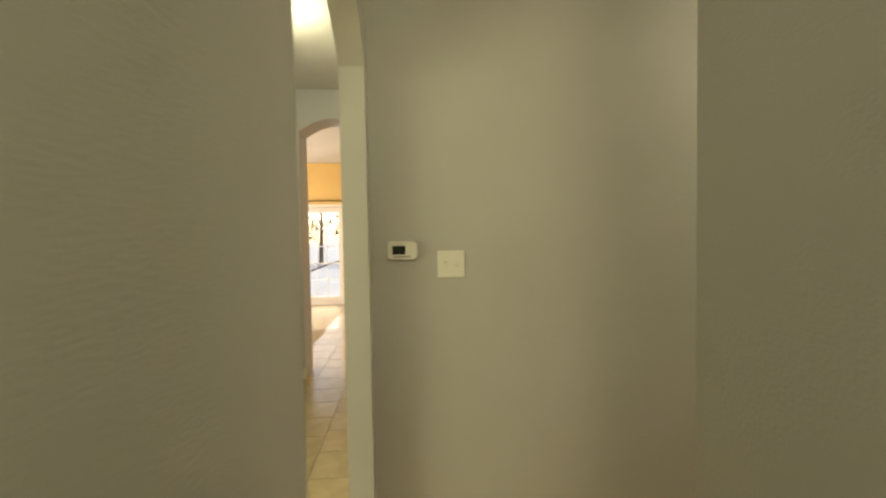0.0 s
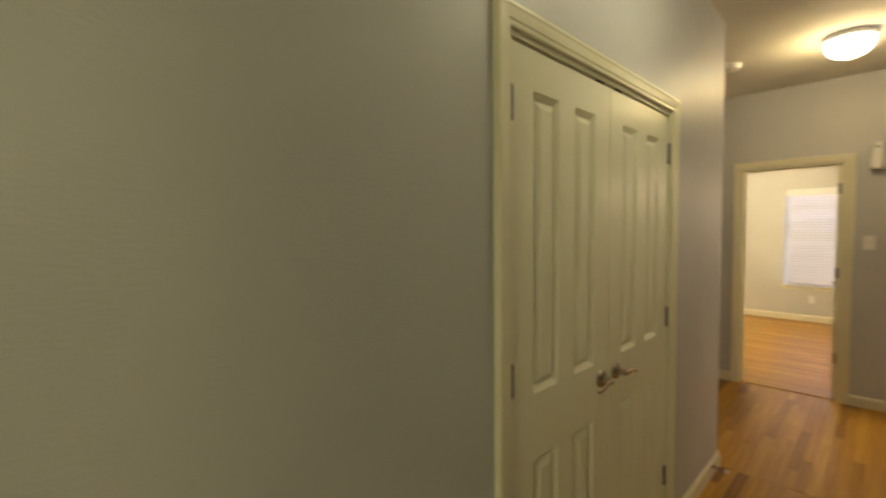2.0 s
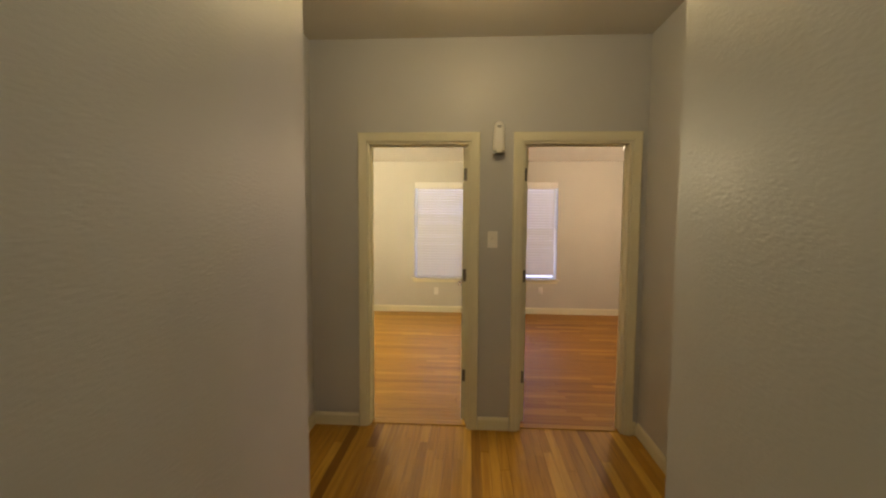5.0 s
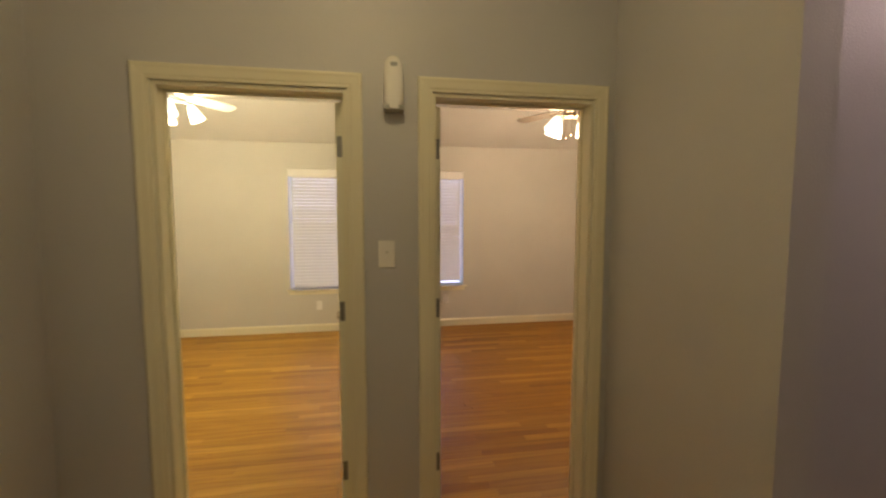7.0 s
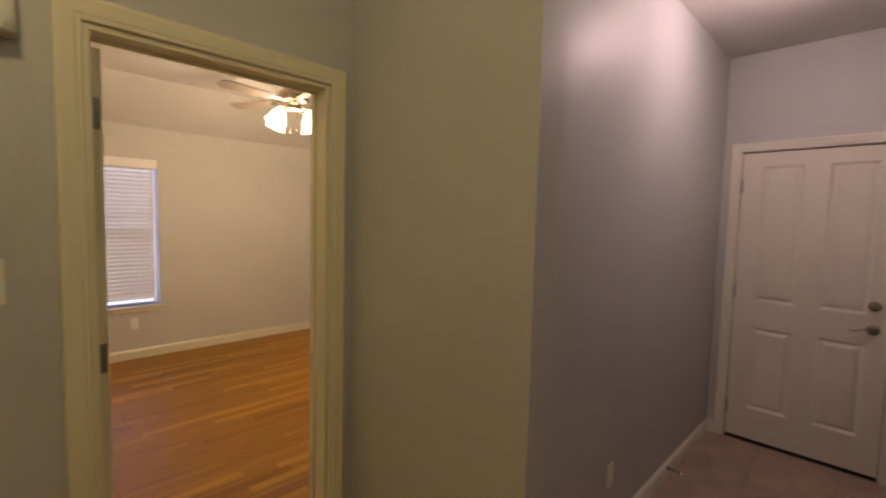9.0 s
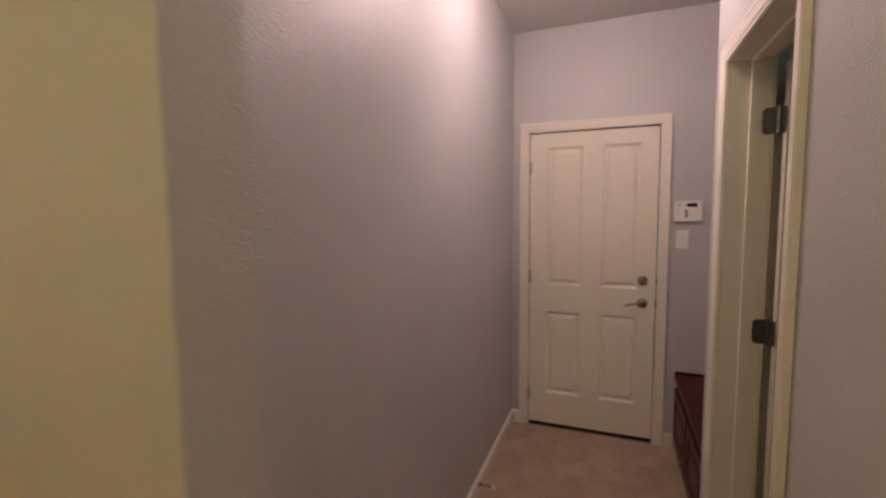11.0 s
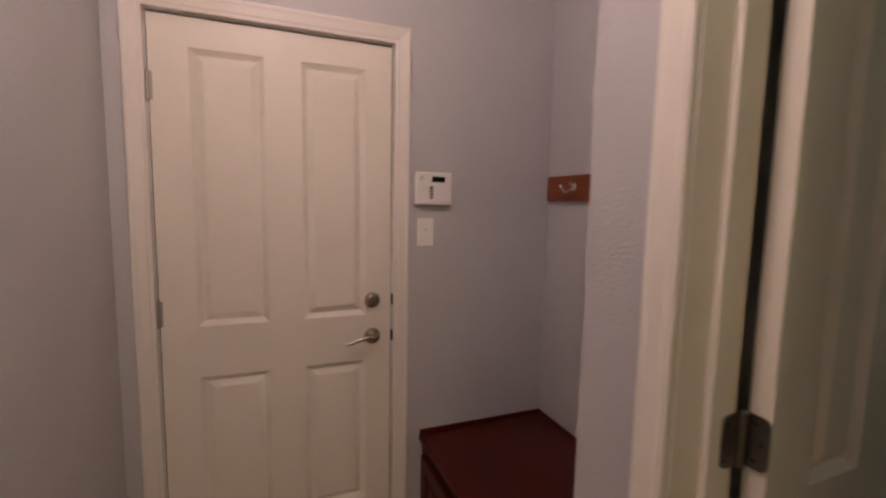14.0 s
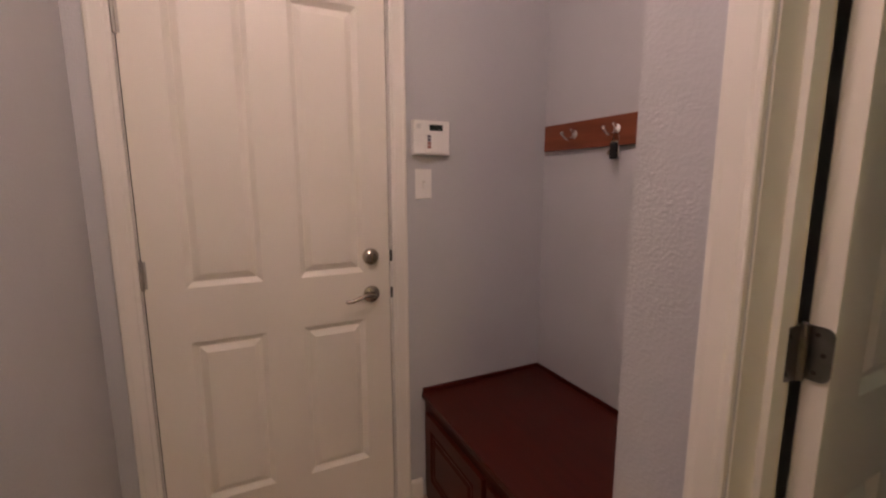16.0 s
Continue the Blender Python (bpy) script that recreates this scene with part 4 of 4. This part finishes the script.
bx(fr, NX0, NX0 + 0.018, NY0, fy - 0.02, 0.08, 0.462)
part("face_frame", fr, CHERRY, be, "dark cherry face frame")
for k in (0, 1):
    x0 = NX0 + 0.038 + k * (bw - 0.02)
    d = slab_mesh(bw - 0.058, 0.330, 0.018, [(0.052, bw - 0.058 - 0.052)], [(0.052, 0.278)])
    part("panel_door", d, CHERRY, be, "raised-panel cherry door", m=pose(x0 + bw - 0.058, fy + 0.019, 0.082, 0, 0, 180))

hb = thing("hook_board", pose(0, 3.73, 0), "cherry-stained board with metal coat hooks", "coat rack")
HX0, HX1 = 3.52, 4.375
part("board", rounded(HX0, HX1, 0.001, 0.020, 1.488, 1.594, 0.003), HOOKWOOD, hb, "cherry-stained backing board")


def coat_hook(x):
    bm = lathe([(0, 0), (0.016, 0), (0.017, 0.003), (0.012, 0.006), (0.007, 0.010), (0, 0.012)], 16, pose(x, 0.020, 1.546, -90))
    tube([(x, 0.026, 1.544), (x, 0.036, 1.531), (x, 0.052, 1.525), (x, 0.068, 1.527), (x, 0.079, 1.535), (x, 0.085, 1.544)], [0.007, 0.0055, 0.0045, 0.0042, 0.0045, 0.005], 8, bm)
    bmesh.ops.create_icosphere(bm, subdivisions=2, radius=0.0075, matrix=pose(x, 0.0855, 1.546))
    tube([(x, 0.026, 1.552), (x, 0.034, 1.556), (x, 0.041, 1.563)], [0.006, 0.005, 0.006], 8, bm)
    part("coat_hook", bm, CHROME, hb, "bright nickel coat hook", True)


for x in (4.185, 3.97, 3.755, 3.58):
    coat_hook(x)

ks = thing("key_ring", pose(3.955, 3.768, 1.505), "bunch of keys with a black remote hanging from a hook", "keys")
ring = [(0.0, 0.014 * math.cos(2 * math.pi * k / 16), 0.014 * math.sin(2 * math.pi * k / 16) + 0.010) for k in range(17)]
part("split_ring", tube(ring, 0.0012, 6), NICKEL, ks, "steel split ring", True)
part("remote", rounded(-0.017, 0.017, 0.002, 0.017, -0.066, -0.008, 0.007, 3), BLACK, ks, "black car remote", True)
for k, (a, dx) in enumerate(((14, -0.020), (-16, 0.018), (-30, 0.026))):
    kb = lathe([(0, -0.001), (0.011, -0.001), (0.011, 0.001), (0, 0.001)], 14, pose(0, 0, 0, 90))
    bx(kb, -0.0035, 0.0035, -0.001, 0.001, -0.042, -0.009)
    bx(kb, 0.0035, 0.006, -0.001, 0.001, -0.036, -0.030)
    part("key", kb, NICKEL, ks, "", False, pose(dx * 0.5, 0.010 - 0.004 * k, -0.012, 0, a, 0))


def spring_stop(m, label):
    """A coil spring door stop screwed to a baseboard, pointing along local -y."""
    d = thing("door_stop", m, label, "door stop", "spring door stops")
    part("mount", lathe([(0, 0), (0.011, 0), (0.010, 0.006), (0.006, 0.009), (0, 0.010)], 14, pose(0, 0, 0, 90)), BRONZE, d, "", True)
    coil = [(0.0055 * math.cos(k * 1.05), -0.008 - 0.062 * k / 90, 0.0055 * math.sin(k * 1.05) - 0.004 * (k / 90) ** 2) for k in range(91)]
    part("spring", tube(coil, 0.0011, 5), BRONZE, d, "dark coil spring", True)
    part("tip", lathe([(0, 0.068), (0.007, 0.068), (0.0085, 0.074), (0.007, 0.082), (0, 0.083)], 12, pose(0, 0, -0.004, 90)), WHITE, d, "white rubber tip", True)


spring_stop(pose(0.015, 4.06, 0.060, 0, 0, 90), "spring door stop on the hall baseboard")
spring_stop(pose(3.50, CN - 0.015, 0.055), "spring door stop on the corridor baseboard")

for k, (a, b) in enumerate((DL, DR)):
    structure("threshold_%d" % (k + 1), rounded(a + 0.017, b - 0.017, BACK + 0.028, BACK + 0.092, 0.0005, 0.007, 0.003), OAK, "oak reducer strip in the bedroom doorway", "trim")

# ---------------------------------------------------------------- sunlit room
gdoor = thing("door_6", pose(FX, -1.75, 0, 0, 0, 90), "white glazed patio door with muntins, daylight outside", "door", kind="structure")
fw = 0.90
f = bmesh.new()
bx(f, 0.001, 0.09, 0.03, 0.08, 0.01, 2.055)
bx(f, fw - 0.09, fw - 0.001, 0.03, 0.08, 0.01, 2.055)
bx(f, 0.09, fw - 0.09, 0.03, 0.08, 0.01, 0.18)
bx(f, 0.09, fw - 0.09, 0.03, 0.08, 1.95, 2.055)
part("door_frame", f, EXIT_TRIM, gdoor, "white painted door frame")
mt = bmesh.new()
for k in range(1, 5):
    z = 0.18 + 1.77 * k / 5
    bx(mt, 0.09, fw - 0.09, 0.045, 0.065, z - 0.008, z + 0.008)
for k in (1, 2):
    x = 0.09 + (fw - 0.18) * k / 3
    bx(mt, x - 0.008, x + 0.008, 0.047, 0.063, 0.18, 1.95)
part("muntins", mt, EXIT_TRIM, gdoor)
g = part("pane", bx(bmesh.new(), 0.09, fw - 0.09, 0.053, 0.057, 0.18, 1.95), GLASS, gdoor)
g.visible_shadow = False
part("casing", casing_mesh(fw, 2.06), EXIT_TRIM, gdoor, "white moulded casing")
rod = thing("curtain_rod", pose(FX, 0, 2.19), "dark metal curtain rod above the patio door", "curtain rod")
part("rod", tube([(0.08, -2.2, 0), (0.08, -0.45, 0)], 0.012, 10), BRONZE, rod)
for y in (-2.1, -0.55):
    part("bracket", tube([(0.002, y, 0), (0.08, y, 0)], 0.008, 8), BRONZE, rod)

hr = thing("hand_rail", pose(-8.3, 0, -0.1), "dark iron hand rail on the patio outside", "railing")
part("rail", tube([(0, -2.2, 0.62), (0, -1.6, 0.80), (0, -1.35, 0.90), (0, -1.1, 0.965), (0, -0.9, 0.985), (0, -0.4, 0.99)], 0.020, 10), BRONZE, hr, "", True)
for y, z in ((-2.2, 0.62), (-0.4, 0.99)):
    part("post", tube([(0, y, 0.0), (0, y, z)], 0.016, 10), BRONZE, hr)


def hedge():
    """Far greenery: a bank of small leaf clumps with an uneven top."""
    bm, rng = bmesh.new(), random.Random(11)
    for k in range(1500):
        y = rng.uniform(-9, 3)
        top = 3.4 + 0.8 * math.sin(y * 1.3) + 0.5 * math.sin(y * 3.1 + 1)
        c = Vector((rng.uniform(-24, -22.5), y, rng.uniform(1.2, top)))
        u = Vector((rng.uniform(-1, 1), rng.uniform(-1, 1), rng.uniform(-1, 1))).normalized()
        w = u.cross(Vector((rng.uniform(-1, 1), rng.uniform(-1, 1), 1))).normalized()
        r = rng.uniform(0.06, 0.16)
        bm.faces.new([bm.verts.new(c + r * (a * u + b * w)) for a, b in ((-1, 0), (0, -0.6), (1, 0), (0, 0.6))])
    return bm


LEAF = plain("leaf_green", (0.06, 0.10, 0.04), 0.6, 0.3)
tagged(part("hedge_foliage", hedge(), LEAF), "far green tree foliage beyond the patio", "foliage", kind="stuff")
trunks = thing("tree", pose(-23.3, 0, -0.1), "far tree trunks under the foliage", "tree")
for y in (-7.5, -4.4, -1.2, 1.6):
    part("trunk", tube([(0, y, 0), (0.05, y + 0.05, 1.2), (0, y + 0.1, 2.8)], [0.14, 0.11, 0.05], 8), BRONZE, trunks, "", True)

# ---------------------------------------------------------------- boards and tiles
def lay(rects, width, lengths, along, material, floor_ob, gap, seed, thick=0.012, name="plank"):
    """Strip flooring: rows of boards of varied length over rectangles (x0, x1, y0, y1)."""
    rng = random.Random(seed)
    shared = {}
    inv = floor_ob
    for x0, x1, y0, y1 in rects:
        a0, a1, b0, b1 = (x0, x1, y0, y1) if along == "x" else (y0, y1, x0, x1)
        b = b0
        while b < b1 - 0.004:
            wd = min(width, b1 - b)
            a = a0
            head = rng.choice(lengths) * rng.uniform(0.3, 1.0)
            while a < a1 - 0.004:
                ln = min(head, a1 - a)
                if a1 - a - ln < 0.12:
                    ln = a1 - a
                head = rng.choice(lengths)
                key = (round(ln, 2), round(wd, 3))
                if key not in shared:
                    bm = bx(bmesh.new(), -ln / 2 + gap, ln / 2 - gap, -wd / 2 + gap, wd / 2 - gap, -thick, 0)
                    topf = [e for e in bm.edges if all(abs(v.co.z) < 1e-6 for v in e.verts)]
                    bmesh.ops.bevel(bm, geom=topf, offset=0.0007, segments=1, affect="EDGES")
                    me = bpy.data.meshes.new(name)
                    bmesh.ops.recalc_face_normals(bm, faces=bm.faces[:])
                    bm.to_mesh(me)
                    bm.free()
                    me.materials.append(material)
                    shared[key] = me
                ob = new(name, shared[key])
                ob.parent = inv
                c, d = a + ln / 2, b + wd / 2
                ob.matrix_basis = pose(c, d, 0) if along == "x" else pose(d, c, 0, 0, 0, 90)
                a += ln
            b += wd
    return shared


floor_hall = bpy.data.objects["floor_hall"]
floor_bed = bpy.data.objects["floor_bedrooms"]
floor_cor = bpy.data.objects["floor_corridor"]
floor_tile = bpy.data.objects["floor_tile_hall"]
LEN = [0.5, 0.7, 0.95, 1.2, 1.5]
lay([(0.0, WB, 0.345, A_END), (-0.665, 1.70, A_END, BACK + 0.06), (WB, 1.70, B_END, A_END)], 0.058, LEN, "y", OAK, floor_hall, 0.0003, 3)
lay([(0.71, 3.9, BACK + 0.06, WIN)], 0.066, [0.6, 0.8, 1.0, 1.3, 1.6], "x", OAK_R, floor_bed, 0.0003, 5)
lay([(-1.9, 0.59, BACK + 0.06, WIN)], 0.066, [0.6, 0.8, 1.0, 1.3, 1.6], "x", OAK_L, floor_bed, 0.0003, 8)
lay([(1.70, EX + 0.06, GY - T, CN)], 0.40, [0.40], "x", TILE, floor_cor, 0.0008, 7, 0.012, "tile")
lay([(3.335, EX, 3.73, GY - T)], 0.40, [0.40], "x", TILE, floor_cor, 0.003, 8, 0.012, "tile")
lay([(-7.4, 1.0, -0.79, 0.30)], 0.335, [0.335], "x", TILE_H, floor_tile, 0.003, 9, 0.005, "tile")
